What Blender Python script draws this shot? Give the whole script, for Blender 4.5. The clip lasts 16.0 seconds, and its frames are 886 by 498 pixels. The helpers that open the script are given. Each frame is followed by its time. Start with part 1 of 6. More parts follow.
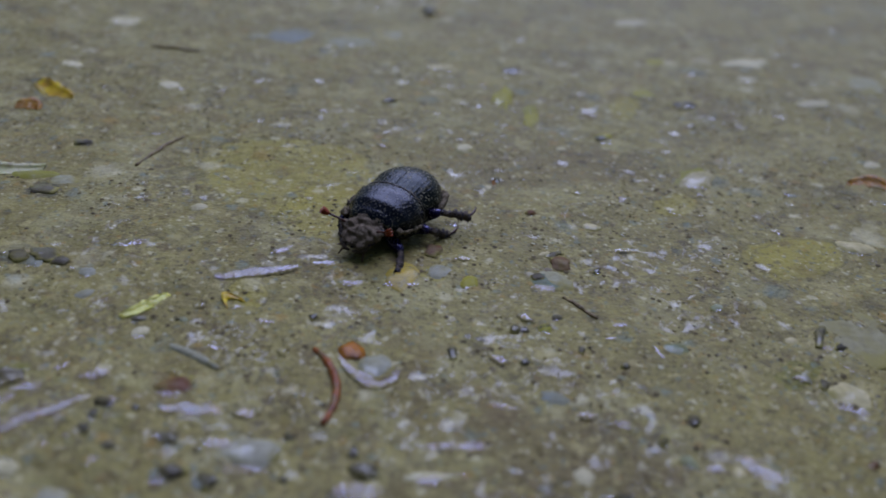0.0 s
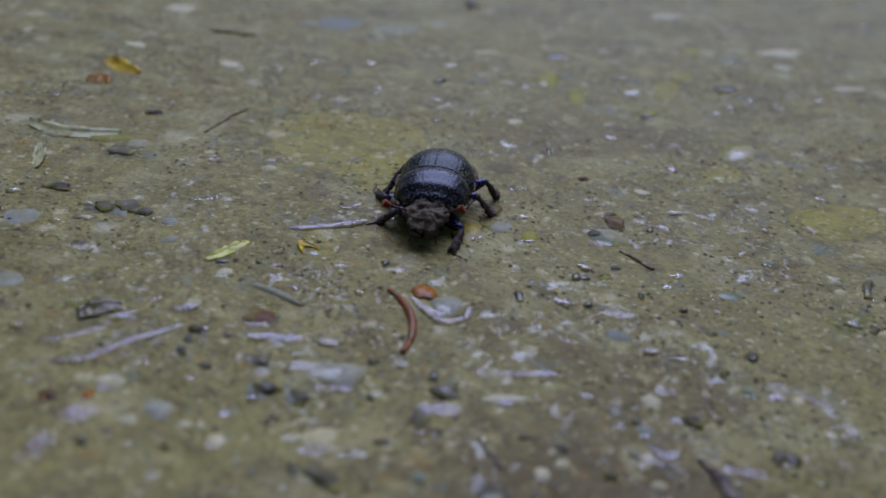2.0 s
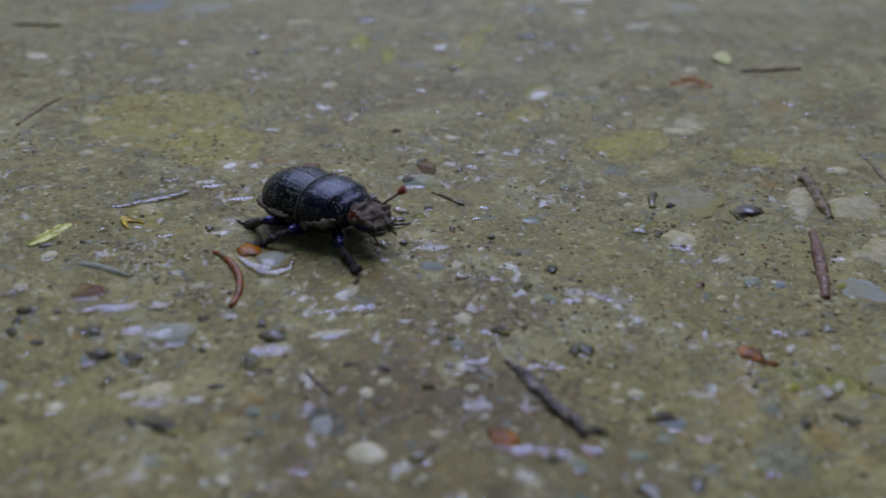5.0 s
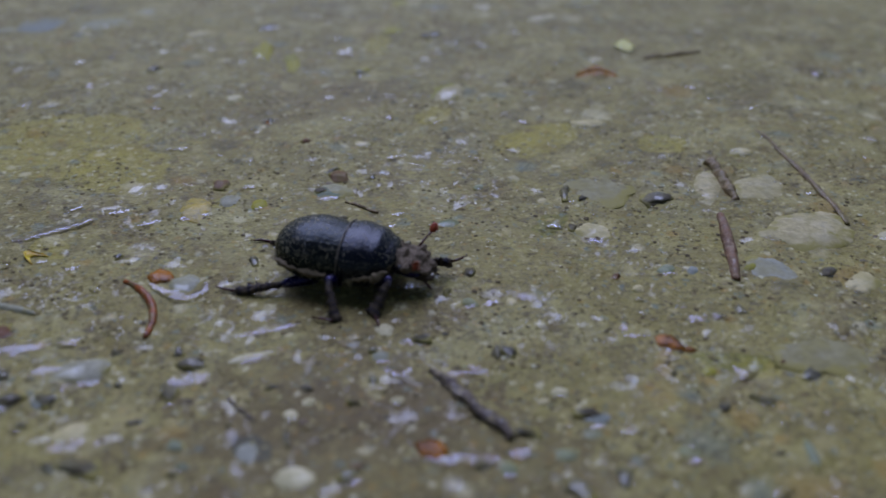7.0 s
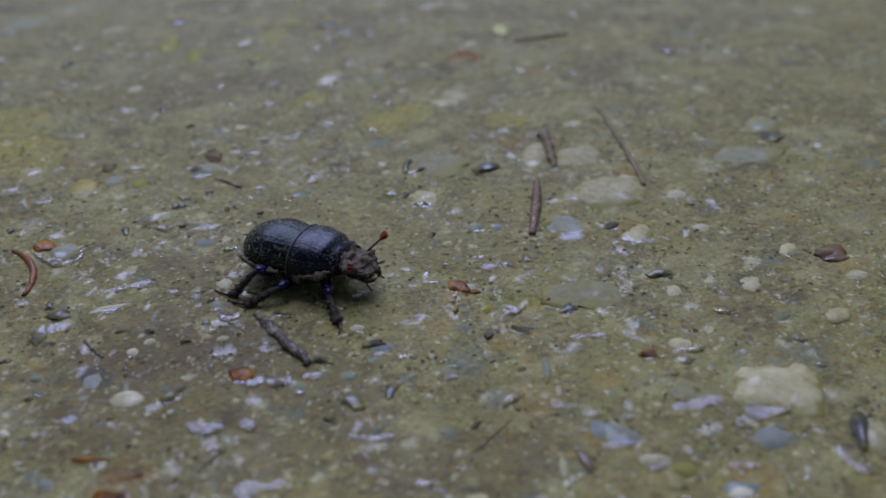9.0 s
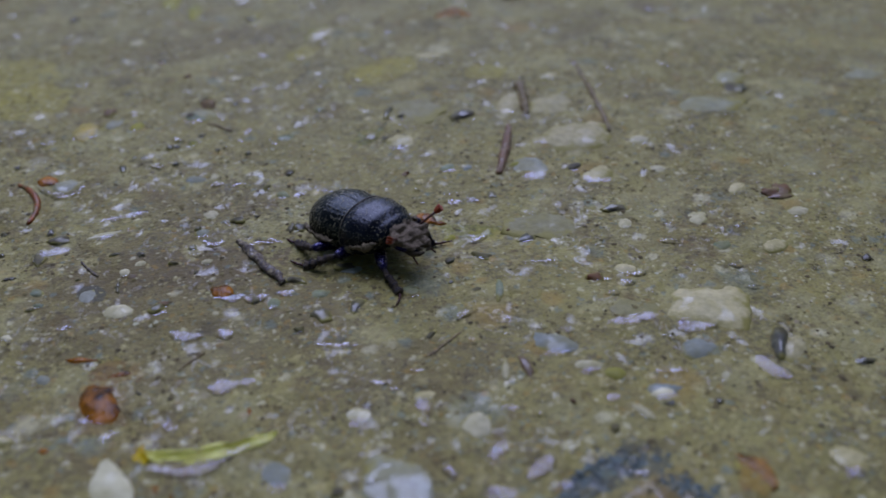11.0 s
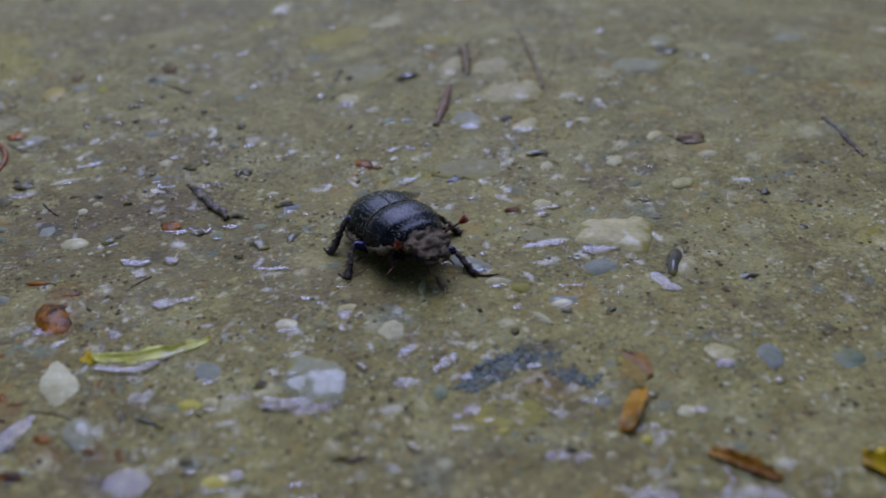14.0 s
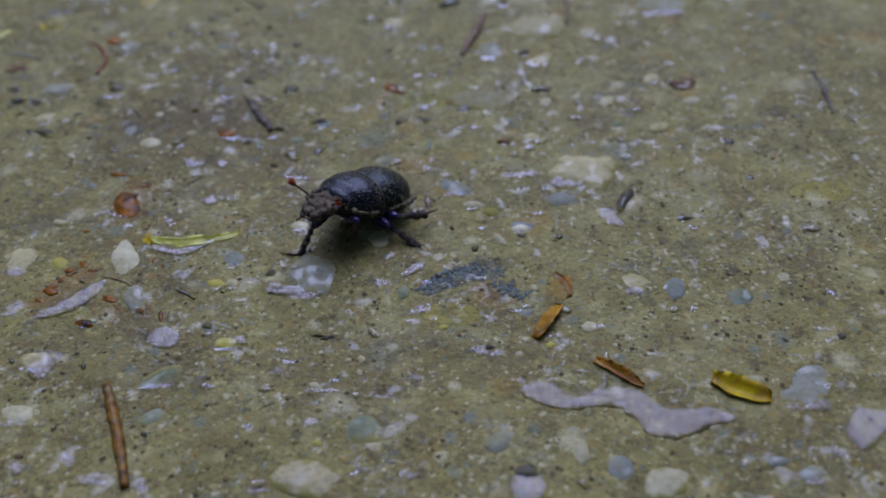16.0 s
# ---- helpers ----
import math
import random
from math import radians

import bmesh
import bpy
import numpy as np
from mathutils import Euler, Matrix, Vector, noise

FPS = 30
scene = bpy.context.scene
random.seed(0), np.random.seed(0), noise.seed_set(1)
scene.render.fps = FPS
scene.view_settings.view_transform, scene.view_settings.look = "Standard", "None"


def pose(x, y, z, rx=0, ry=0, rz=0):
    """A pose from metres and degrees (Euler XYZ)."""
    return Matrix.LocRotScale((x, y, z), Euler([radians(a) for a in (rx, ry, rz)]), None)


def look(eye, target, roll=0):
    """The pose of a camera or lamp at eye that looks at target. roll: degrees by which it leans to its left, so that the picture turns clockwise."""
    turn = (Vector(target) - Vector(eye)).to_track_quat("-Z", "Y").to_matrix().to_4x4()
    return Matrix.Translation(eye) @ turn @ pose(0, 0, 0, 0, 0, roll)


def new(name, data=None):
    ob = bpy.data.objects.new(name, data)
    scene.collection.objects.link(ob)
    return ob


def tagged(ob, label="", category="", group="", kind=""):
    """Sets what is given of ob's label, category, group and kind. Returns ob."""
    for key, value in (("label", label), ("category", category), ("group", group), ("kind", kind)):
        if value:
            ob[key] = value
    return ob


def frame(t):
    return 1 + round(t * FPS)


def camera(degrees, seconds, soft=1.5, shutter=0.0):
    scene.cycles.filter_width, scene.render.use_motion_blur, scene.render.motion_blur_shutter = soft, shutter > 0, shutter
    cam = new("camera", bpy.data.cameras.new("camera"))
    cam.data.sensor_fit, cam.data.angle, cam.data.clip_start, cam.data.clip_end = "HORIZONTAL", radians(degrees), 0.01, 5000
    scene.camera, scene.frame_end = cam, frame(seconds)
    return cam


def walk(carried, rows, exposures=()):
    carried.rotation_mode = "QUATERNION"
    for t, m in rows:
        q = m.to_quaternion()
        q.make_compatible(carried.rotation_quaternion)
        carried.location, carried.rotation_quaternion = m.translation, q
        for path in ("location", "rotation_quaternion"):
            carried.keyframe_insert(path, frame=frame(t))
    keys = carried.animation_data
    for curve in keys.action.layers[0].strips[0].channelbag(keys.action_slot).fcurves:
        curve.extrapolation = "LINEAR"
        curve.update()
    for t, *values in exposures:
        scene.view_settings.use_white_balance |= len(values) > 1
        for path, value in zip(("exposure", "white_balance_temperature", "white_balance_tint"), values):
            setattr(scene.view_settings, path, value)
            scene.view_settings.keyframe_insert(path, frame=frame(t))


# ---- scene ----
CM = 0.01

# ---- camera ----
PATH = [
    (0.0, -4.387, -5.600, 5.862, 0.36, -29.87, 5.25),
    (0.5, -4.601, -6.119, 5.883, 0.26, -30.25, 4.83),
    (1.0, -4.749, -6.220, 5.783, 0.53, -30.65, 5.02),
    (1.5, -4.939, -6.306, 5.735, 0.71, -30.21, 5.15),
    (2.0, -4.906, -6.504, 5.394, 1.49, -28.79, 5.19),
    (2.5, -4.042, -6.798, 5.333, -0.20, -28.99, 5.03),
    (3.0, -4.214, -7.194, 5.334, -1.87, -28.86, 5.29),
    (3.5, -4.095, -7.349, 5.464, -2.81, -27.93, 4.75),
    (6.0, -4.532, -7.228, 5.549, -11.98, -30.91, 1.74),
    (6.5, -4.487, -7.159, 5.749, -13.07, -30.74, 1.24),
    (7.0, -4.242, -7.221, 5.640, -13.54, -30.08, 1.19),
    (7.5, -3.927, -7.389, 5.700, -13.77, -30.09, 0.88),
    (8.0, -3.682, -7.621, 5.824, -14.08, -30.53, 0.53),
    (8.5, -3.154, -8.504, 6.134, -14.12, -30.89, 0.05),
    (9.0, -2.584, -9.463, 6.503, -13.87, -31.56, -0.36),
    (9.5, -2.513, -9.630, 6.403, -13.39, -31.72, -0.46),
    (10.0, -2.323, -10.028, 6.458, -13.08, -32.55, -0.53),
    (12.5, -2.050, -11.709, 6.604, -11.74, -33.29, -0.96),
    (13.0, -1.478, -12.116, 6.647, -12.08, -33.06, -1.60),
    (13.5, -1.609, -12.134, 6.602, -12.73, -32.85, -1.15),
    (14.0, -1.593, -12.219, 6.346, -12.53, -32.98, -1.26),
    (14.5, -1.656, -12.508, 6.412, -13.44, -33.13, -1.73),
    (15.0, -1.607, -12.799, 6.512, -13.35, -34.22, -2.15),
    (15.5, -1.319, -13.675, 6.990, -12.33, -35.66, -1.28),
    (16.0, -0.064, -14.102, 8.386, -3.18, -41.03, -2.08),
]
cam = camera(51.5, 16.0, soft=1.65)
cam.data.dof.use_dof = True
cam.data.dof.focus_distance = 0.118
cam.data.dof.aperture_fstop = 17.5
walk(cam, [(t, pose(x * CM, y * CM, z * CM, 90 + pitch, 0, yaw) @ pose(0, 0, 0, 0, 0, roll)) for t, x, y, z, yaw, pitch, roll in PATH],
     exposures=[(0.0, 1.79), (16.0, 1.79)])

# ---- light ----
world = bpy.data.worlds.new("overcast_sky")
scene.world = world
world.use_nodes = True
wn = world.node_tree.nodes
sky = wn.new("ShaderNodeTexSky")
sky.sky_type = "NISHITA"
sky.sun_disc = False
sky.sun_elevation = radians(56)
sky.sun_rotation = radians(6)
world.node_tree.links.new(sky.outputs[0], wn["Background"].inputs[0])
wn["Background"].inputs[1].default_value = 0.018
sun = new("sun", bpy.data.lights.new("sun", "SUN"))
sun.data.energy = 1.86
sun.data.angle = radians(58)
sun.data.color = (0.49, 0.55, 0.96)
sun.matrix_world = look((0.06, 0.56, 0.83), (0, 0, 0))


# ---- materials ----
SODDEN = 0.65  # everything here is soaked, and darker than when dry


class Nodes:
    """A short way to write node trees."""

    def __init__(self, name):
        self.mat = bpy.data.materials.new(name)
        self.mat.use_nodes = True
        self.tree = self.mat.node_tree
        self.bsdf = self.tree.nodes["Principled BSDF"]
        self.coord = self.tree.nodes.new("ShaderNodeTexCoord").outputs["Object"]

    def add(self, kind, links=None, **values):
        node = self.tree.nodes.new("ShaderNode" + kind)
        for key, value in values.items():
            setattr(node, key, value)
        for key, value in (links or {}).items():
            self.put(node, key, value)
        return node

    def put(self, node, key, value):
        if isinstance(value, bpy.types.NodeSocket):
            self.tree.links.new(value, node.inputs[key])
        else:
            node.inputs[key].default_value = value

    def noise(self, scale, detail=4.0, rough=0.55, warp=0.0):
        return self.add("TexNoise", {"Vector": self.coord, "Scale": scale, "Detail": detail, "Roughness": rough, "Distortion": warp}).outputs["Fac"]

    def cells(self, scale, random=1.0):
        return self.add("TexVoronoi", {"Vector": self.coord, "Scale": scale, "Randomness": random})

    def ramp(self, fac, stops, mode="LINEAR"):
        node = self.add("ValToRGB", {"Fac": fac})
        band = node.color_ramp
        band.interpolation = mode
        while len(band.elements) < len(stops):
            band.elements.new(0.5)
        for element, (at, colour) in zip(band.elements, stops):
            element.position = at
            element.color = (*colour, 1) if len(colour) == 3 else colour
        return node.outputs["Color"]

    def mix(self, fac, a, b, blend="MIX"):
        node = self.add("Mix", data_type="RGBA", blend_type=blend)
        for key, value in ((0, fac), (6, a), (7, b)):
            if isinstance(value, bpy.types.NodeSocket):
                self.tree.links.new(value, node.inputs[key])
            else:
                node.inputs[key].default_value = (*value, 1) if isinstance(value, tuple) else value
        return node.outputs[2]

    def calc(self, op, a, b=0.5):
        return self.add("Math", {0: a, 1: b}, operation=op).outputs[0]

    def bump(self, height, distance, strength=1.0, normal=None):
        node = self.add("Bump", {"Height": height, "Distance": distance, "Strength": strength})
        if normal is not None:
            self.put(node, "Normal", normal)
        return node.outputs["Normal"]

    def set(self, **values):
        if "Base_Color" in values:
            values["Base_Color"] = self.mix(1.0, values["Base_Color"], grey(SODDEN), "MULTIPLY")
        for key, value in values.items():
            value = (*value, 1) if isinstance(value, tuple) and len(value) == 3 else value
            self.put(self.bsdf, key.replace("_", " "), value)
        return self.mat


def grey(v):
    return (v, v, v)


def wet_coat(n, scale=300.0, low=0.62, high=0.70, gain=1.0, ripples=0.0):
    """Water standing in small pools on part of a surface, with thin ripple lines between them."""
    broad = n.noise(scale * 0.2, 2.0)
    pools = n.calc("ADD", n.noise(scale, 1.5, 0.45, 0.4), n.calc("MULTIPLY", n.calc("SUBTRACT", broad, 0.5), 0.35))
    wet = n.ramp(pools, [(low, grey(0.0)), (high, grey(gain))])
    if ripples:
        line = n.calc("ABSOLUTE", n.calc("SUBTRACT", n.noise(scale * 0.55, 1.0, 0.4, 1.2), 0.5))
        line = n.ramp(line, [(0.004, grey(ripples)), (0.014, grey(0.0))])
        wet = n.calc("MAXIMUM", wet, n.calc("MULTIPLY", line, n.ramp(broad, [(0.46, grey(0.0)), (0.6, grey(1.0))])))
    n.set(Coat_Weight=wet, Coat_Roughness=0.14, Coat_IOR=1.42)


def warm(colour):
    """Iron-stained: the same stone with more yellow in it."""
    return (min(1.0, colour[0] * 1.16), colour[1] * 1.04, colour[2] * 0.70)


# patches of yellow clay in the silt: x, y, half length, half width in centimetres, turn in degrees
CLAY = [
    (-6.81, 6.39, 1.402, 1.354, 13),
    (-5.92, 5.31, 0.995, 0.712, 90),
    (0.15, 5.33, 0.884, 0.416, 34),
    (0.63, -0.70, 0.273, 0.198, 158),
    (2.07, 4.75, 0.496, 0.387, 29),
    (0.27, 5.22, 0.808, 0.479, 39),
    (-1.12, 6.56, 0.475, 0.303, 55),
    (-1.43, 10.46, 0.669, 0.309, 75),
    (1.94, -5.43, 0.272, 0.170, 78),
    (-4.15, -2.19, 0.221, 0.108, 156),
    (-4.57, 3.94, 0.232, 0.166, 145),
    (6.09, -3.82, 0.499, 0.269, 180),
    (0.48, -5.77, 0.434, 0.213, 164),
    (-6.62, 3.18, 0.321, 0.229, 128),
]
RUSTY, SLATY, MOSSY, GRITTY = (0.20, 0.070, 0.016), (0.030, 0.048, 0.050), (0.16, 0.16, 0.012), (0.120, 0.086, 0.034)
# rotted leaf, slate crust and algae in the silt, and one painted shadow: as above, with colour and strength
STAINS_AND_SHADE = [
    (-0.46, 2.62, 0.330, 0.200, 51, MOSSY, 0.45),
    (-3.56, -0.26, 1.548, 0.738, 167, GRITTY, 0.44),
    (-3.30, -1.41, 2.358, 1.304, 160, GRITTY, 0.44),
    (-3.36, -0.75, 1.370, 0.628, 8, GRITTY, 0.4),
    (-0.85, -3.13, 1.161, 0.503, 166, GRITTY, 0.4),
    (-3.15, 1.01, 1.064, 0.611, 167, GRITTY, 0.44),
    (-0.28, -6.49, 1.981, 0.518, 174, GRITTY, 0.3),
    (-3.90, -6.11, 1.318, 0.566, 170, GRITTY, 0.35),
    (-3.03, 7.37, 1.952, 0.720, 15, GRITTY, 0.35),
    (-4.70, -4.77, 0.535, 0.262, 37, RUSTY, 0.32),
    (-4.01, -5.20, 0.254, 0.187, 140, RUSTY, 0.3),
    (-3.46, -5.33, 0.185, 0.079, 103, RUSTY, 0.3),
    (-4.03, -2.43, 0.338, 0.184, 158, RUSTY, 0.3),
    (-4.20, -2.67, 0.190, 0.085, 161, RUSTY, 0.3),
    (-8.68, 1.36, 0.328, 0.116, 29, MOSSY, 0.60),
    (-8.43, 1.08, 0.242, 0.089, 32, MOSSY, 0.50),
    (0.45, -0.55, 0.421, 0.160, 166, MOSSY, 0.50),
    (-2.31, -6.00, 0.181, 0.114, 166, MOSSY, 0.50),
    (0.31, -5.23, 0.263, 0.153, 173, SLATY, 0.6),
    (0.66, -5.09, 0.347, 0.165, 10, SLATY, 0.6),
    (0.95, -4.99, 0.290, 0.249, 174, SLATY, 0.6),
    (1.12, -5.40, 0.201, 0.194, 6, SLATY, 0.6),
    (-9.39, 3.50, 0.307, 0.216, 1, SLATY, 0.50),
    (-9.88, 5.17, 0.241, 0.210, 152, SLATY, 0.45),
    (1.95, -5.46, 0.310, 0.157, 64, RUSTY, 0.42),
    (-4.42, -0.85, 0.214, 0.154, 131, SLATY, 0.50),
    # brown shadow around the large amber crumb, painted into the silt colour
    (-4.15, -2.97, 0.464, 0.296, 95, RUSTY, 0.20),
]

def wet_ground():
    n = Nodes("wet_silt")
    silt = n.ramp(n.noise(55, 6, 0.6), [(0.3, (0.196, 0.166, 0.047)), (0.5, (0.262, 0.222, 0.064)), (0.72, (0.306, 0.266, 0.084))])
    silt = n.mix(n.ramp(n.noise(260, 5, 0.65, 0.8), [(0.41, grey(0.36)), (0.57, grey(0.0))]), silt, (0.120, 0.090, 0.034))
    silt = n.mix(n.ramp(n.noise(420, 4, 0.6, 0.5), [(0.56, grey(0.0)), (0.70, grey(0.4))]), silt, (0.40, 0.34, 0.13))
    gritty = n.calc("ADD", n.noise(1250, 5, 0.7, 0.3), n.calc("MULTIPLY", n.calc("SUBTRACT", n.noise(75, 3, 0.6, 0.6), 0.5), 0.55))
    silt = n.mix(n.ramp(gritty, [(0.52, grey(0.0)), (0.62, grey(0.62))]), silt, (0.098, 0.074, 0.036))
    silt = n.mix(n.ramp(n.noise(780, 6, 0.8, 0.4), [(0.36, grey(0.36)), (0.50, grey(0.0))]), silt, (0.150, 0.118, 0.045))
    silt = n.mix(n.ramp(n.noise(620, 6, 0.8, 0.7), [(0.53, grey(0.0)), (0.68, grey(0.35))]), silt, (0.37, 0.32, 0.12))
    silt = n.mix(n.ramp(n.noise(95, 3, 0.55, 0.5), [(0.53, grey(0.0)), (0.65, grey(0.4))]), silt, (0.37, 0.335, 0.14))
    ragged = n.calc("MULTIPLY", n.calc("SUBTRACT", n.noise(190, 5, 0.6), 0.5), 0.8)
    for x, y, a, b, turn in CLAY:
        local = n.add("Mapping", {"Vector": n.coord, "Location": (x * CM, y * CM, 0), "Rotation": (0, 0, radians(turn)), "Scale": (a * CM, b * CM, 1)}, vector_type="TEXTURE").outputs[0]
        out = n.calc("ADD", n.add("VectorMath", {0: local}, operation="LENGTH").outputs["Value"], ragged)
        silt = n.mix(n.ramp(out, [(0.84, grey(0.62)), (0.97, grey(0.0))]), silt, (0.30, 0.252, 0.040))
        silt = n.mix(n.ramp(out, [(0.88, grey(0.0)), (0.98, grey(0.55)), (1.10, grey(0.0))]), silt, (0.10, 0.085, 0.02))
    silt = n.mix(n.ramp(n.noise(85, 5, 0.65, 1.4), [(0.52, grey(0.0)), (0.64, grey(0.35))]), silt, (0.165, 0.115, 0.036))
    silt = n.mix(n.ramp(n.noise(120, 4, 0.6, 1.0), [(0.55, grey(0.0)), (0.66, grey(0.15))]), silt, (0.15, 0.165, 0.06))
    for x, y, a, b, turn, colour, share in STAINS_AND_SHADE:
        local = n.add("Mapping", {"Vector": n.coord, "Location": (x * CM, y * CM, 0), "Rotation": (0, 0, radians(turn)), "Scale": (a * CM, b * CM, 1)}, vector_type="TEXTURE").outputs[0]
        out = n.calc("ADD", n.add("VectorMath", {0: local}, operation="LENGTH").outputs["Value"], n.calc("MULTIPLY", n.calc("SUBTRACT", n.noise(420, 5, 0.7), 0.5), 2.0))
        silt = n.mix(n.ramp(out, [(0.92, grey(share)), (1.12, grey(0.0))]), silt, colour)
    shake = n.add("TexNoise", {"Vector": n.coord, "Scale": 900.0, "Detail": 2.0}).outputs["Color"]
    bent = n.add("VectorMath", {0: n.coord, 1: n.add("VectorMath", {0: shake, "Scale": 0.0012}, operation="SCALE").outputs[0]}, operation="ADD").outputs[0]
    for scale, reach, keep, share in ((1700, 0.40, 0.60, 0.5), (900, 0.36, 0.70, 0.5), (420, 0.32, 0.79, 0.5), (230, 0.32, 0.82, 0.45), (130, 0.32, 0.80, 0.4)):
        cell = n.add("TexVoronoi", {"Vector": bent, "Scale": scale})
        tone = n.add("SeparateColor", {"Color": cell.outputs["Color"]})
        colour = n.ramp(tone.outputs[0], [(0.0, (0.06, 0.045, 0.025)), (0.2, (0.12, 0.08, 0.03)), (0.36, (0.30, 0.18, 0.035)),
                                          (0.46, (0.15, 0.19, 0.14)), (0.62, (0.42, 0.36, 0.14)), (0.84, (0.58, 0.53, 0.30))], "CONSTANT")
        worn = n.calc("ADD", cell.outputs["Distance"], n.calc("MULTIPLY", n.calc("SUBTRACT", n.noise(scale * 2.6, 4, 0.6), 0.5), 0.5))
        round_ = n.ramp(worn, [(reach - 0.12, grey(1.0)), (reach + 0.14, grey(0.0))])
        chosen = n.calc("GREATER_THAN", tone.outputs[1], keep)
        silt = n.mix(n.calc("MULTIPLY", n.calc("MULTIPLY", round_, chosen), share), silt, colour)
    silt = n.mix(n.ramp(n.noise(2300, 2, 0.5), [(0.30, grey(0.4)), (0.40, grey(0.0))]), silt, (0.06, 0.045, 0.02))
    relief = n.calc("ADD", n.noise(1400, 3), n.calc("MULTIPLY", n.noise(420, 3), 2.0))
    n.set(Base_Color=silt, Roughness=0.52, Specular_IOR_Level=0.06, Normal=n.bump(relief, 0.0003, 0.8))
    wet_coat(n, 380.0, 0.64, 0.74, 0.65, 0.55)
    return n.mat


def stone(name, colours, wet=0.9, scale=500.0, rough=0.45, veins=0.3, sunk=0.75, gloss=0.60):
    """Stone at world scale. Silt lies over its border from sunk (in parts of its radius) outwards."""
    n = Nodes(name)
    edge = n.add("VectorMath", {0: n.add("VectorMath", {0: n.coord, 1: (1, 1, 0)}, operation="MULTIPLY").outputs[0]}, operation="LENGTH").outputs["Value"]
    n.coord = n.add("NewGeometry").outputs["Position"]
    pick = n.add("ObjectInfo").outputs["Random"]
    colours = [warm(c) for c in colours]
    base = n.ramp(pick, [(i / max(1, len(colours)), c) for i, c in enumerate(colours)], "CONSTANT") if len(colours) > 1 else n.mix(0.0, colours[0], colours[0])
    base = n.mix(n.ramp(n.noise(scale * 2.2, 4, 0.65), [(0.4, grey(veins)), (0.58, grey(0.0))]), base, (0.07, 0.06, 0.03))
    base = n.mix(n.ramp(n.noise(scale * 0.7, 4), [(0.45, grey(0.0)), (0.65, grey(veins))]), base, n.mix(0.5, base, (0.5, 0.48, 0.36)))
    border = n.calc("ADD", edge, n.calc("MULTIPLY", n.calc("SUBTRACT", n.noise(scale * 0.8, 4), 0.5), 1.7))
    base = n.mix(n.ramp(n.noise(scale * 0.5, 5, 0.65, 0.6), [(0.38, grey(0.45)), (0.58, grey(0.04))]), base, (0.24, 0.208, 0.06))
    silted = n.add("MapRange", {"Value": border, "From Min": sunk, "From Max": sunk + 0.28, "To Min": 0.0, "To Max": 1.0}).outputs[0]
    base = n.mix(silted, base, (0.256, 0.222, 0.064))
    n.set(Base_Color=base, Roughness=rough, Specular_IOR_Level=0.04, Normal=n.bump(n.noise(scale * 1.6, 4), 0.0002, 0.7))
    wet_coat(n, 330.0, gloss, gloss + 0.09, 0.6 * wet)
    return n.mat


def chitin(name, colour, sheen, rough=0.3, dusty=0.8, rimmed=True, gloss=0.3):
    """Black cuticle with a cool gloss, fine scratches, dust and dried mud."""
    n = Nodes(name)
    low = n.add("SeparateXYZ", {"Vector": n.coord}).outputs[2]
    rim = n.add("MapRange", {"Value": low, "From Min": 0.0047, "From Max": 0.0030, "To Min": 0.0, "To Max": 0.10 if rimmed else 0.0}).outputs[0]
    mud = n.ramp(n.calc("ADD", n.noise(420, 5, 0.7), rim), [(0.64, grey(0.0)), (0.74, grey(0.9))])
    dust = n.ramp(n.noise(3200, 2, 0.55), [(0.575, grey(0.0)), (0.63, grey(0.8))])
    drawn = n.add("VectorMath", {0: n.coord, 1: (2600.0, 330.0, 2600.0)}, operation="MULTIPLY").outputs[0]
    scratch = n.add("TexNoise", {"Vector": drawn, "Scale": 1.0, "Detail": 3.0}).outputs["Fac"]
    lines = n.ramp(scratch, [(0.60, grey(0.0)), (0.70, grey(0.25))])
    patchy = n.ramp(n.noise(240, 3), [(0.38, grey(0.3)), (0.58, grey(1.0))])
    film = n.calc("MULTIPLY", n.calc("MULTIPLY", n.calc("MAXIMUM", dust, lines), patchy), dusty)
    cover = n.calc("MAXIMUM", mud, film)
    uneven = n.calc("ADD", n.noise(1300, 4), n.calc("ADD", n.calc("MULTIPLY", mud, 1.5), n.calc("MULTIPLY", scratch, 0.7)))
    n.set(Base_Color=n.mix(cover, colour, (0.30, 0.26, 0.15)), Roughness=n.mix(cover, grey(rough), grey(0.8)),
          Specular_IOR_Level=gloss, Specular_Tint=sheen, Normal=n.bump(uneven, 0.00014, 0.7))
    return n.mat


def mud_crust(name="dried_mud", colour=(0.105, 0.078, 0.046)):
    n = Nodes(name)
    base = n.mix(n.ramp(n.noise(700, 5, 0.7), [(0.35, grey(0.0)), (0.65, grey(1.0))]), colour, tuple(1.8 * c for c in colour))
    n.set(Base_Color=base, Roughness=0.7, Specular_IOR_Level=0.15, Normal=n.bump(n.noise(1500, 5, 0.75), 0.0005, 1.0))
    return n.mat


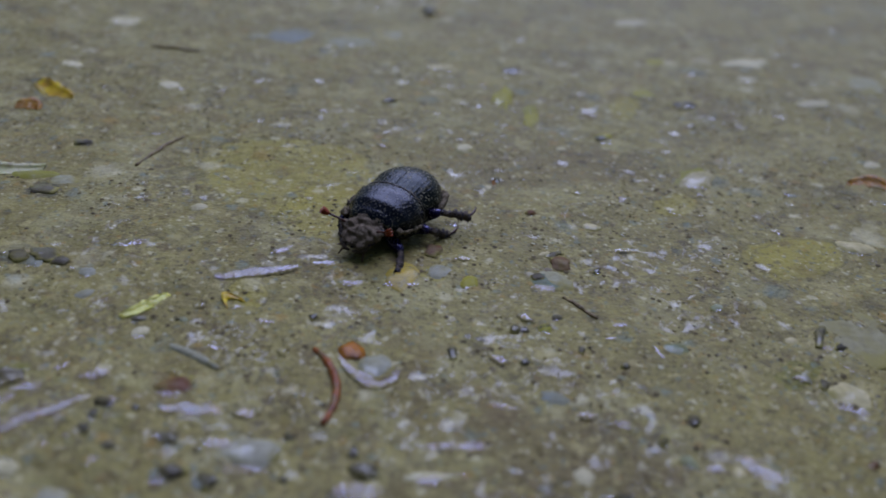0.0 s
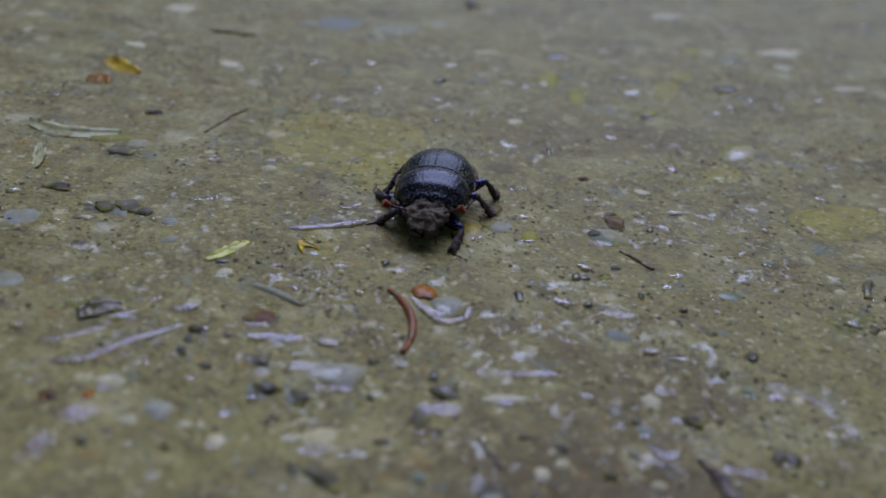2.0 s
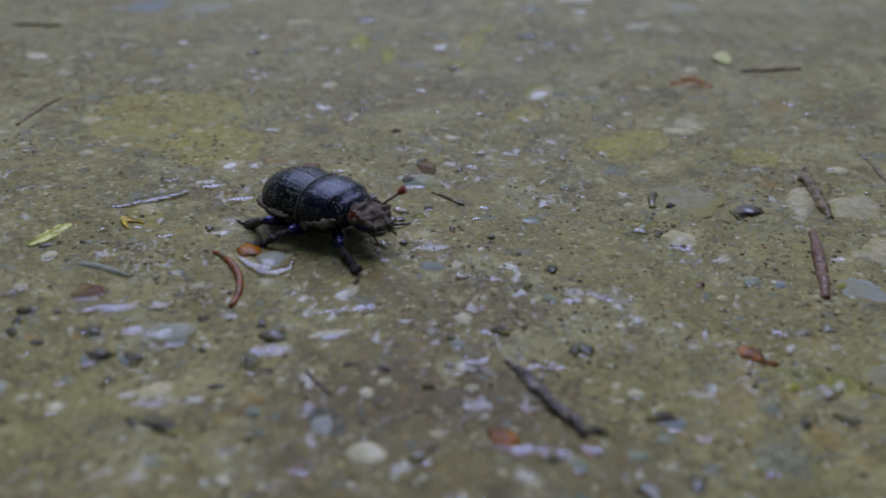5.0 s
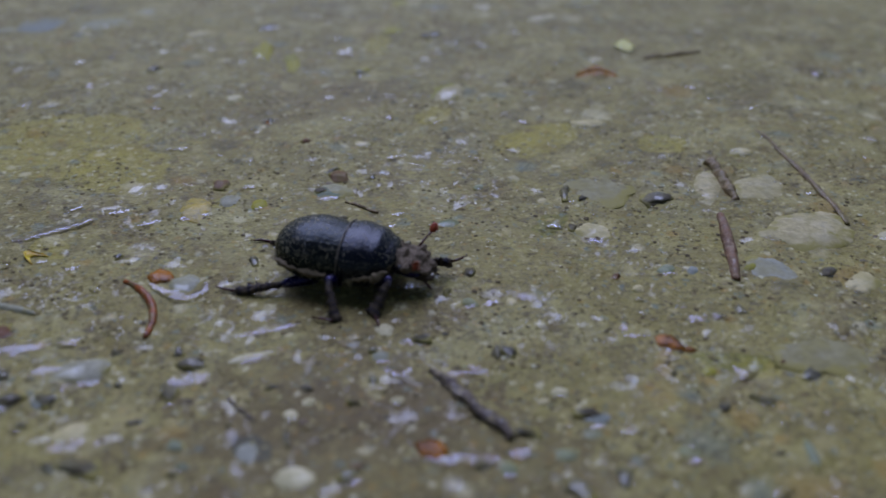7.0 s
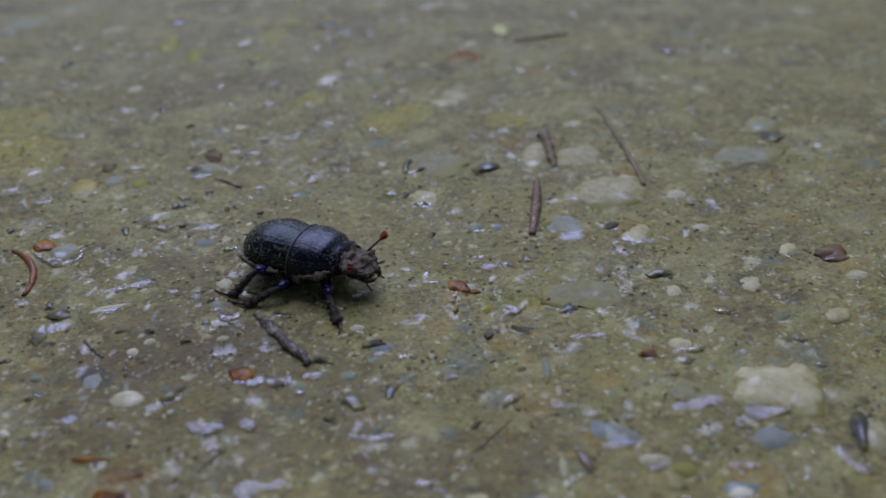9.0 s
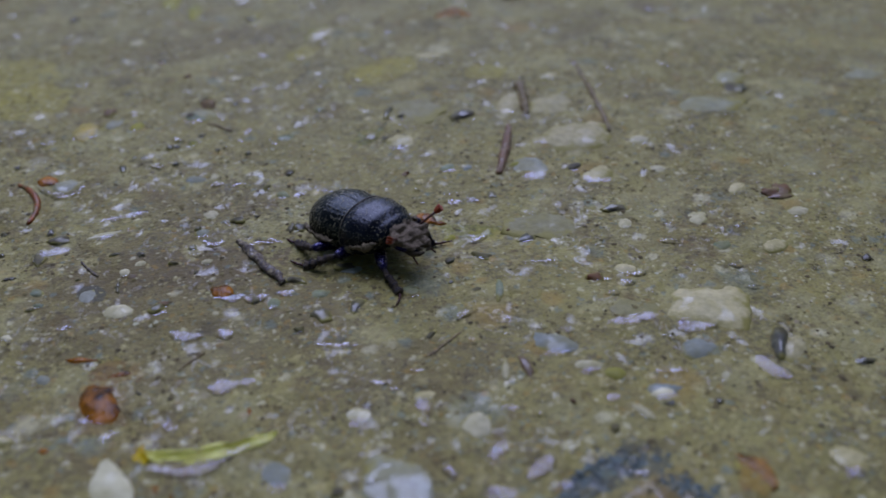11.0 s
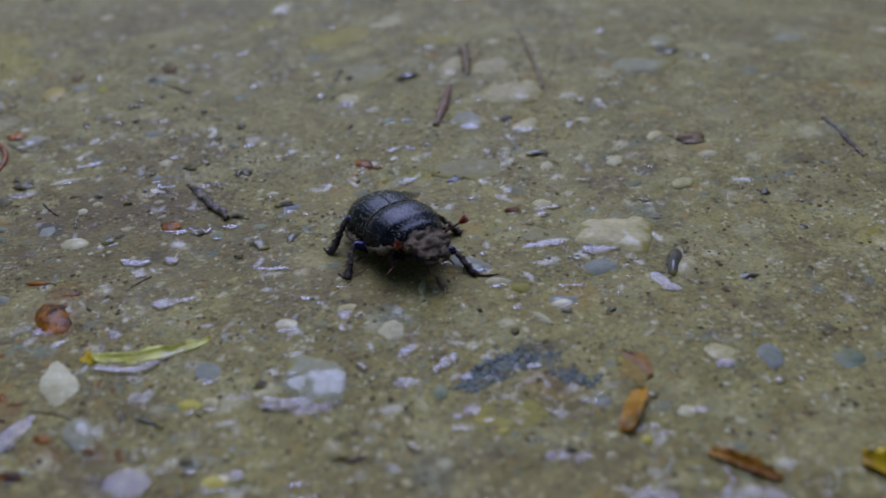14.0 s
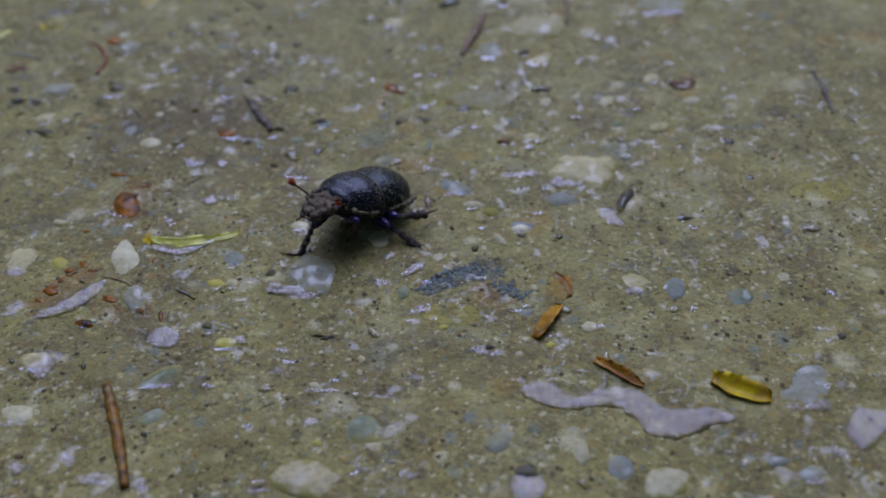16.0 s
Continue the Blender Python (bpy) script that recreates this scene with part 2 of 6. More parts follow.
def banded_shin():
    """Dark cuticle under bands of drying mud, with wet gloss between."""
    n = Nodes("muddy_shin")
    drawn = n.add("VectorMath", {0: n.coord, 1: (300.0, 1500.0, 300.0)}, operation="MULTIPLY").outputs[0]
    bands = n.add("TexNoise", {"Vector": drawn, "Scale": 1.0, "Detail": 4.0, "Roughness": 0.6}).outputs["Fac"]
    mud = n.ramp(bands, [(0.40, grey(0.0)), (0.56, grey(0.9))])
    tone = n.mix(n.noise(1400, 4, 0.7), (0.060, 0.042, 0.024), (0.14, 0.105, 0.062))
    n.set(Base_Color=n.mix(mud, (0.008, 0.006, 0.016), tone), Roughness=n.mix(mud, grey(0.3), grey(0.8)), Specular_IOR_Level=0.14,
          Normal=n.bump(n.noise(1500, 5, 0.75), 0.0004, 0.9))
    return n.mat


def plain(name, a, b, scale=500.0, rough=0.4, coat=0.6, sss=0.0, bump=0.0001, silted=0.0, still=False):
    """Two tones in soft blotches, with flecks of silt stuck on where silted."""
    n = Nodes(name)
    if still:
        n.coord = n.add("NewGeometry").outputs["Position"]
    tone = n.mix(n.ramp(n.noise(scale, 4, 0.6), [(0.35, grey(0.0)), (0.65, grey(1.0))]), a, b)
    tone = n.mix(n.ramp(n.noise(620, 5, 0.7), [(0.50, grey(0.0)), (0.62, grey(silted))]), tone, (0.20, 0.165, 0.06))
    n.set(Base_Color=tone, Roughness=rough,
          Specular_IOR_Level=0.1, Coat_Weight=coat, Coat_Roughness=0.1, Coat_IOR=1.36, Normal=n.bump(n.noise(scale * 2, 4), bump, 0.8), Subsurface_Weight=sss)
    n.bsdf.inputs["Subsurface Radius"].default_value = (0.001, 0.0005, 0.0002)
    return n.mat


def water(name, whole=False):
    """A clear film: nothing but the gloss of its surface over what lies beneath."""
    n = Nodes(name)
    clear, gloss = n.add("BsdfTransparent"), n.add("BsdfGlossy", {"Roughness": 0.12})
    reach = n.add("VectorMath", {0: n.add("VectorMath", {0: n.coord, 1: (1, 1, 0)}, operation="MULTIPLY").outputs[0]}, operation="LENGTH").outputs["Value"]
    n.coord = n.add("NewGeometry").outputs["Position"]
    broken = n.ramp(n.noise(520, 4, 0.6, 0.5), [(0.36, grey(1.0 if whole else 0.15)), (0.52, grey(1.0))])
    if not whole:  # a film thins out towards its edge
        thin = n.calc("ADD", reach, n.calc("MULTIPLY", n.calc("SUBTRACT", n.noise(700, 3, 0.6), 0.5), 0.7))
        broken = n.calc("MULTIPLY", broken, n.ramp(thin, [(0.55, grey(1.0)), (1.0, grey(0.0))]))
    skim = n.calc("MULTIPLY", n.add("Fresnel", {"IOR": 1.38 if whole else 1.40}).outputs[0], broken)
    both = n.add("MixShader", {0: skim, 1: clear.outputs[0], 2: gloss.outputs[0]})
    n.tree.links.new(both.outputs[0], n.tree.nodes["Material Output"].inputs["Surface"])
    return n.mat


GROUND = wet_ground()
WATER = water("standing_water")
POOL = water("deeper_water", True)
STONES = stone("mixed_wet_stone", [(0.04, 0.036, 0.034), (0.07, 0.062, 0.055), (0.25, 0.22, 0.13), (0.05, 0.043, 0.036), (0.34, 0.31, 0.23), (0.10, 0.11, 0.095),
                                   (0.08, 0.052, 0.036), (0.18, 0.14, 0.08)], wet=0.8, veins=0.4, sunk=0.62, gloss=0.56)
SHELL = chitin("black_cuticle", (0.005, 0.006, 0.005), (0.80, 0.95, 0.98, 1), 0.27, 1.0, True, 0.14)
PRONOTUM = chitin("blue_black_cuticle", (0.004, 0.005, 0.008), (0.85, 0.9, 1.0, 1), 0.25, 0.6, True, 0.19)
LEG = chitin("violet_black_cuticle", (0.006, 0.004, 0.030), (0.5, 0.45, 1.0, 1), 0.26, 0.5, False, 0.42)
BELLY = plain("dark_belly", (0.006, 0.006, 0.008), (0.015, 0.012, 0.01), 900, 0.4, 0.3)
MUD = mud_crust()
PALEMUD = mud_crust("pale_dried_mud", (0.115, 0.088, 0.048))
LEGMUD = mud_crust("leg_mud", (0.048, 0.034, 0.020))
SHIN = banded_shin()
CLUB = plain("rust_red_club", (0.22, 0.035, 0.012), (0.32, 0.07, 0.02), 1500, 0.5, 0.2)
STALK = plain("brown_stalk", (0.09, 0.03, 0.018), (0.05, 0.02, 0.015), 1500, 0.35, 0.3)


# ---- relief of the ground ----
def lattice(x, y, seed):
    """Smooth random values between 0 and 1 on a unit lattice."""
    xi, yi = np.floor(x).astype(np.int64), np.floor(y).astype(np.int64)
    u, v = x - xi, y - yi
    u, v = u * u * (3 - 2 * u), v * v * (3 - 2 * v)

    def at(i, j):
        h = (i * 374761393 + j * 668265263 + seed * 974634541) & 0xFFFFFFFF
        h = ((h ^ (h >> 13)) * 1274126177) & 0xFFFFFFFF
        return ((h ^ (h >> 16)) & 0xFFFF) / 65535.0

    a, b, c, d = at(xi, yi), at(xi + 1, yi), at(xi, yi + 1), at(xi + 1, yi + 1)
    return (a * (1 - u) + b * u) * (1 - v) + (c * (1 - u) + d * u) * v


def relief(x, y):
    """Height of the ground in centimetres at places in centimetres."""
    x, y = np.asarray(x, float), np.asarray(y, float)
    h = 0.07 * (lattice(x / 2.3, y / 2.3, 1) - 0.5) + 0.05 * (lattice(x / 0.8, y / 0.8, 2) - 0.5)
    h = h + 0.035 * (lattice(x / 0.33, y / 0.33, 3) - 0.5) + 0.02 * (lattice(x / 0.15, y / 0.15, 4) - 0.5)
    return h


def sheet(name, xs, ys, height, material):
    gx, gy = np.meshgrid(xs, ys)
    gz = height(gx, gy)
    nx, ny = len(xs), len(ys)
    verts = np.stack([gx, gy, gz], -1).reshape(-1, 3) * CM
    i = np.arange(nx * ny).reshape(ny, nx)
    quads = np.stack([i[:-1, :-1], i[:-1, 1:], i[1:, 1:], i[1:, :-1]], -1).reshape(-1, 4)
    me = bpy.data.meshes.new(name)
    me.vertices.add(len(verts))
    me.vertices.foreach_set("co", verts.ravel())
    me.loops.add(quads.size)
    me.loops.foreach_set("vertex_index", quads.ravel())
    me.polygons.add(len(quads))
    me.polygons.foreach_set("loop_start", np.arange(0, quads.size, 4))
    me.polygons.foreach_set("use_smooth", np.ones(len(quads), bool))
    me.update(calc_edges=True)
    me.materials.append(material)
    return new(name, me)


def spread(lo, hi, step, far):
    """Even steps from lo to hi, then ever longer ones out to far."""
    out, gap = [], step
    while not out or out[-1] < far:
        gap *= 1.35
        out.append((out[-1] if out else 0) + gap)
    out = np.array(out)
    return np.r_[lo - out[::-1], np.arange(lo, hi + step / 2, step), hi + out]


ground = sheet("ground", spread(-17.0, 9.0, 0.06, 6000), spread(-11.5, 17.0, 0.06, 6000), relief, GROUND)
tagged(ground, "wet olive-brown silt with sand and grit under a film of water", "ground", kind="structure")


# ---- mesh tools ----
def part(name, bm, material, parent=None, label="", smooth=True):
    me = bpy.data.meshes.new(name)
    bmesh.ops.recalc_face_normals(bm, faces=bm.faces)
    bm.to_mesh(me)
    bm.free()
    me.materials.append(material)
    me.polygons.foreach_set("use_smooth", [smooth] * len(me.polygons))
    ob = new(name, me)
    ob.parent = parent
    if label:
        tagged(ob, label)
    return ob


def rough_up(bm, size, amount, seed=0):
    """Pushes each vertex along its normal by smooth noise. size and amount in metres."""
    bm.normal_update()
    shift = Vector((seed * 7.3, seed * 3.1, seed * 1.7))
    for v in bm.verts:
        v.co += v.normal * noise.noise(v.co / size + shift) * amount


def skin(rings, closed=True, caps=True):
    """A bmesh over rings of points, in centimetres."""
    bm = bmesh.new()
    loops = [[bm.verts.new(Vector(p) * CM) for p in ring] for ring in rings]
    for a, b in zip(loops, loops[1:]):
        n = len(a)
        for i in range(n if closed else n - 1):
            bm.faces.new((a[i], a[(i + 1) % n], b[(i + 1) % n], b[i]))
    if caps and closed:
        bm.faces.new(loops[0])
        bm.faces.new(loops[-1])
    return bm


def blend(stops, s):
    """Smooth values between stops (at, value ...)."""
    for a, b in zip(stops, stops[1:]):
        if s <= b[0]:
            u = max(0.0, (s - a[0]) / (b[0] - a[0]))
            u = u * u * (3 - 2 * u)
            return [p + (q - p) * u for p, q in zip(a[1:], b[1:])]
    return list(stops[-1][1:])


def tube(points, radii, sides=8):
    """A tapered tube along points, in centimetres."""
    rings, pts = [], [Vector(p) for p in points]
    for i, (p, r) in enumerate(zip(pts, radii)):
        way = (pts[min(i + 1, len(pts) - 1)] - pts[max(i - 1, 0)]).normalized()
        a = way.orthogonal().normalized()
        b = way.cross(a)
        rings.append([p + (a * math.cos(k * math.tau / sides) + b * math.sin(k * math.tau / sides)) * r for k in range(sides)])
    for i in range(1, len(rings)):
        off = min(range(sides), key=lambda s: sum((rings[i][(k + s) % sides] - rings[i - 1][k]).length for k in range(sides)))
        rings[i] = rings[i][off:] + rings[i][:off]
    return skin(rings)


def pebble_mesh(name, seed, rings=7, sides=12, flat=0.5, rough=0.28):
    """A unit pebble, of radius 1 in metres, flattened."""
    bm = bmesh.new()
    bmesh.ops.create_uvsphere(bm, u_segments=sides, v_segments=rings, radius=1.0)
    rng = random.Random(seed)
    shift = Vector((rng.uniform(0, 50), rng.uniform(0, 50), rng.uniform(0, 50)))
    for v in bm.verts:
        k = 1 + rough * noise.noise(v.co * 1.3 + shift) + rough * 0.5 * noise.noise(v.co * 3.1 + shift)
        v.co = Vector((v.co.x * k, v.co.y * k, max(-0.6, v.co.z) * flat * (0.75 + 0.25 * k)))
    me = bpy.data.meshes.new(name)
    bm.to_mesh(me)
    bm.free()
    me.polygons.foreach_set("use_smooth", [True] * len(me.polygons))
    return me


# ---- the beetle ----
def trim(bm):
    """The body's final proportions."""
    bmesh.ops.scale(bm, vec=(0.968, 0.968, 0.905), verts=bm.verts)
    return bm


def half_shell(side):
    """One wing case: from the suture at the top to its lower edge, with thickness. Lengths in centimetres."""
    outer, inner = [], []
    for i in range(25):
        s = i / 24
        y = -0.05 - 0.87 * (1 - (1 - s) ** 1.25) if s < 1 else -0.92
        k = max(0.0, 1 - max(0.0, (-y - 0.26) / 0.67) ** 2.3) ** 0.5
        front = min(1.0, 0.88 + 0.12 * min(1.0, s * 3))
        w = 0.525 * max(0.02, k) * front
        base = 0.30 + 0.05 * (1 - k)
        top = base + 0.46 * max(0.015, k) ** 1.0 * (0.88 + 0.12 * math.sin(min(1.0, s * 2.4) * math.pi / 2))
        ring_o, ring_i = [], []
        for j in range(40):
            a = j / 39 * radians(101)
            x = side * (-0.006 + w * math.sin(a) ** 0.92)
            groove = (0.003 if j % 3 == 2 else 0.0) * (1 if 0.05 < s < 0.93 else 0)
            z = base + (top - base) * (math.cos(a) if math.cos(a) < 0 else math.cos(a) ** 0.85) - groove
            ring_o.append((x, y, z))
            ring_i.append((x * 0.95, y * 0.985, z - 0.02))
        outer.append(ring_o)
        inner.append(ring_i)
    return trim(skin([o + i[::-1] for o, i in zip(outer, inner)]))


def pronotum_mesh():
    rings = []
    for i in range(19):
        s = i / 18
        y = -0.065 + 0.65 * s
        w, z0, top = blend([(0, 0.475, 0.345, 0.745), (0.25, 0.515, 0.325, 0.765), (0.6, 0.47, 0.335, 0.735), (0.88, 0.37, 0.37, 0.64), (1.0, 0.31, 0.41, 0.55)], s)
        ring = []
        for j in range(29):
            a = -radians(104) + j / 28 * radians(208)
            ring.append((w * math.copysign(abs(math.sin(a)) ** 0.9, a), y - 0.06 * s * (1 - abs(math.cos(a))) + 0.0, z0 + (top - z0) * (math.cos(a) if math.cos(a) < 0 else math.cos(a) ** 0.85)))
        rings.append(ring)
    return trim(skin(rings))


def rim_line(y, w, z0, top, radius, hold=104):
    pts = []
    for j in range(33):
        a = -radians(hold) + j / 32 * radians(2 * hold)
        pts.append((w * math.copysign(abs(math.sin(a)) ** 0.9, a), y, z0 + (top - z0) * (math.cos(a) if math.cos(a) < 0 else math.cos(a) ** 0.85)))
    return trim(tube(pts, [radius] * len(pts), 6))


def lobed(stops, y0, length, steps=18):
    """Rings of a body that is rounder above than below. stops: share of its length, half width, middle height, rise and drop in centimetres."""
    rings = []
    for i in range(steps + 1):
        s = i / steps
        w, zc, up, down = blend(stops, s)
        ring = []
        for j in range(32):
            a = j / 32 * math.tau
            c, d = math.cos(a), math.sin(a)
            ring.append((w * math.copysign(abs(c) ** 0.85, c), y0 + length * s - 0.03 * max(0.0, d), zc + (up if d > 0 else down) * math.copysign(abs(d) ** 0.8, d)))
        rings.append(ring)
    return skin(rings)


def head_mesh():
    bm = lobed([(0, 0.20, 0.40, 0.12, 0.12), (0.3, 0.235, 0.37, 0.06, 0.11), (0.55, 0.235, 0.35, 0.06, 0.10), (0.75, 0.19, 0.33, 0.06, 0.09), (0.92, 0.14, 0.30, 0.05, 0.06), (1.0, 0.08, 0.31, 0.03, 0.03)], 0.46, 0.47)
    rough_up(bm, 0.0012, 0.0003, 3)
    return bm


def mud_cap_mesh():
    """The crust of mud on the head: a ragged slab, thick behind and broken along its front."""
    bm = lobed([(0, 0.12, 0.445, 0.02, 0.05), (0.08, 0.22, 0.44, 0.055, 0.06), (0.3, 0.275, 0.43, 0.065, 0.06), (0.55, 0.275, 0.41, 0.075, 0.06), (0.75, 0.225, 0.38, 0.07, 0.06), (0.92, 0.16, 0.345, 0.045, 0.045), (1.0, 0.08, 0.325, 0.02, 0.03)], 0.50, 0.45)
    bmesh.ops.subdivide_edges(bm, edges=bm.edges[:], cuts=1, use_grid_fill=True)
    rough_up(bm, 0.0012, 0.0006, 3)
    rough_up(bm, 0.0005, 0.00034, 5)
    rough_up(bm, 0.00022, 0.00014, 8)
    return bm


def belly_mesh():
    rings = []
    for i in range(17):
        s = i / 16
        y = -0.86 + 1.42 * s
        w, zc, h = blend([(0, 0.10, 0.34, 0.06), (0.2, 0.40, 0.29, 0.17), (0.5, 0.46, 0.25, 0.19), (0.75, 0.43, 0.26, 0.19), (1.0, 0.26, 0.40, 0.14)], s)
        rings.append([(w * math.cos(k / 16 * math.tau), y, zc + h * math.sin(k / 16 * math.tau)) for k in range(16)])
    return trim(skin(rings))


def limb(length, r0, r1, swell=1.0, bend=0.0, sides=9):
    """A limb along +y from its joint, in centimetres."""
    pts, rad = [], []
    for i in range(9):
        s = i / 8
        pts.append((0, length * s, bend * math.sin(s * math.pi)))
        rad.append((r0 + (r1 - r0) * s) * (1 + (swell - 1) * math.sin(s * math.pi)))
    rad[0] *= 0.6
    rad[-1] *= 0.75
    return tube(pts, rad, sides)


def shin_mesh(length, r0, r1, teeth, side):
    """A flattened shin along +y that widens to its end, with teeth drawn out of its outer edge."""
    rings, steps, around = [], 20, 10
    for i in range(steps + 1):
        s = i / steps
        r = (r0 + (r1 - r0) * s ** 0.8) * (0.6 if i == 0 else 0.7 if i == steps else 1.0)
        ring = []
        for k in range(around):
            a = k / around * math.tau
            x, z = r * math.cos(a), 0.75 * r * math.sin(a)
            if i % 4 == 2 and s > 0.25:
                if k == (0 if side > 0 else around // 2):
                    x += side * teeth
                elif k == (around // 2 if side > 0 else 0) and s > 0.6:
                    x -= side * teeth * 0.6
            ring.append((x, length * s + (0.02 if i % 4 == 2 and s > 0.25 and k in (0, around // 2) else 0), z))
        rings.append(ring)
    return skin(rings)


def bristly(bm, length, total, seed):
    """Adds thin bristles that stand off a shin and point to its end."""
    rng = random.Random(seed)
    for _ in range(total):
        s, a = rng.uniform(0.3, 1.0), rng.uniform(0, math.tau)
        out = Vector((math.cos(a), 0.0, math.sin(a)))
        way = (out * rng.uniform(0.5, 0.9) + Vector((0, 0.8, 0))).normalized()
        m = Matrix.Translation((Vector((0, length * s, 0)) + out * 0.035 + way * 0.04) * CM) @ way.to_track_quat("Z", "Y").to_matrix().to_4x4()
        bmesh.ops.create_cone(bm, cap_ends=False, segments=3, radius1=0.007 * CM, radius2=0.001 * CM, depth=rng.uniform(0.08, 0.12) * CM, matrix=m)


beetle = new("beetle")
tagged(beetle, "glossy blue-black dung beetle with a mud-caked head crawling over wet silt", "beetle")
for side in (-1, 1):
    part("wing_case", half_shell(side), SHELL, beetle, "finely grooved black wing case dusted with dirt")
part("pronotum", pronotum_mesh(), PRONOTUM, beetle, "glossy blue-black pronotum with a muddy margin")
part("rear_rim", rim_line(-0.061, 0.478, 0.345, 0.748, 0.009), plain("pale_mud_line", (0.20, 0.17, 0.12), (0.07, 0.06, 0.045), 900, 0.5, 0.3), beetle, "thin pale muddy rim behind the pronotum")
part("abdomen", belly_mesh(), BELLY, beetle, "dark underside")
head = part("head", head_mesh(), LEG, beetle, "dark head caked in grey-brown mud")
part("mud_cap", mud_cap_mesh(), MUD, head, "rough crust of grey-brown mud")


def mud_band(points, low, high, seed, label):
    """A ragged band of dried mud along points. Radii between low and high, in centimetres."""
    rng = random.Random(seed)
    fine, radii = [], []
    for a, c in zip(points, points[1:]):
        for k in range(4):
            fine.append(Vector(a).lerp(Vector(c), k / 4) + Vector((0, 0, rng.uniform(-0.25, 0.25) * low)))
    for i in range(len(fine)):
        edge = min(1.0, 0.3 + min(i, len(fine) - 1 - i) / 5)
        radii.append((low + (high - low) * max(0.0, noise.noise(fine[i] * 4 + Vector((seed, 0, 0))) + 0.15) * 1.8) * edge)
    bm = tube(fine, radii, 10)
    rough_up(bm, 0.0005, 0.00035, seed)
    rough_up(bm, 0.0002, 0.00012, seed + 1)
    trim(bm)
    part("mud_crust", bm, PALEMUD, beetle, label)


for side in (-1, 1):
    margin = [(side * (0.525 - 0.15 * a ** 2), 0.06 + 0.46 * a, 0.335 + 0.09 * a ** 2) for a in (0, 0.2, 0.4, 0.6, 0.8, 1.0)]
    mud_band(margin, 0.009, 0.026, 4 + side, "pale mud smeared along the side margin")
    corner = [(side * (0.50 - 0.13 * a), 0.36 + 0.17 * a, 0.36 + 0.10 * a) for a in (0, 0.33, 0.66, 1.0)]
    mud_band(corner, 0.03, 0.085, 14 + side, "lumps of pale mud at the front corner")
    edge = []
    for i in range(9):
        y = -0.12 - 0.70 * i / 8
        k = max(0.05, 1 - max(0.0, (-y - 0.30) / 0.64) ** 2.6) ** 0.5
        edge.append((side * 0.522 * k, y - 0.03, 0.325 + 0.06 * (1 - k)))
    mud_band(edge, 0.010, 0.045, 9 + side, "band of dried mud along the lower edge of the wing case")
mud_band([(0.33 * math.sin(a), 0.51, 0.40 + 0.15 * math.cos(a)) for a in (-1.6, -1.0, -0.5, 0.0, 0.5, 1.0, 1.6)], 0.022, 0.06, 2, "mud packed behind the head")
for side in (-1, 1):
    eye = bmesh.new()
    bmesh.ops.create_uvsphere(eye, u_segments=12, v_segments=8, radius=0.05 * CM, matrix=pose(side * 0.235 * CM, 0.62 * CM, 0.40 * CM))
    part("eye", eye, BELLY, head, "small black eye")
    jaw = tube([(side * 0.14, 0.78, 0.30), (side * 0.15, 0.90, 0.28), (side * 0.09, 0.96, 0.27), (side * 0.02, 0.975, 0.27)], [0.045, 0.04, 0.028, 0.012], 8)
    part("mandible", jaw, LEGMUD, head, "dark curved mandible")
    palp = tube([(side * 0.10, 0.82, 0.28), (side * 0.15, 0.92, 0.22), (side * 0.17, 0.99, 0.17)], [0.014, 0.012, 0.01], 6)
    part("palp", palp, STALK, head)
    base, way = Vector((side * 0.21, 0.72, 0.45)), Vector((side * 0.78, 0.36, 0.50)).normalized()
    mid, tip = base + way * 0.12 + Vector((0, 0, 0.012)), base + way * 0.25
    stalk = part("antenna", tube([base, base.lerp(mid, 0.5) + Vector((0, 0, 0.01)), mid, mid.lerp(tip, 0.6), tip], [0.022, 0.016, 0.014, 0.014, 0.018], 7), STALK, beetle, "thin brown antenna")
    for k, turn in enumerate((-16, 0, 16)):
        bm = bmesh.new()
        bmesh.ops.create_uvsphere(bm, u_segments=10, v_segments=7, radius=1.0)
        m = Matrix.Translation((tip + way * 0.035) * CM) @ way.to_track_quat("Y", "Z").to_matrix().to_4x4() @ pose(0, 0, 0, turn, 0, 0) @ pose(0, 0.028 * CM, (k - 1) * 0.018 * CM)
        bmesh.ops.transform(bm, matrix=m @ Matrix.Diagonal((0.042 * CM, 0.065 * CM, 0.014 * CM, 1)), verts=bm.verts)
        part("club_plate", bm, CLUB, stalk, "rust-red plate of the antenna club")

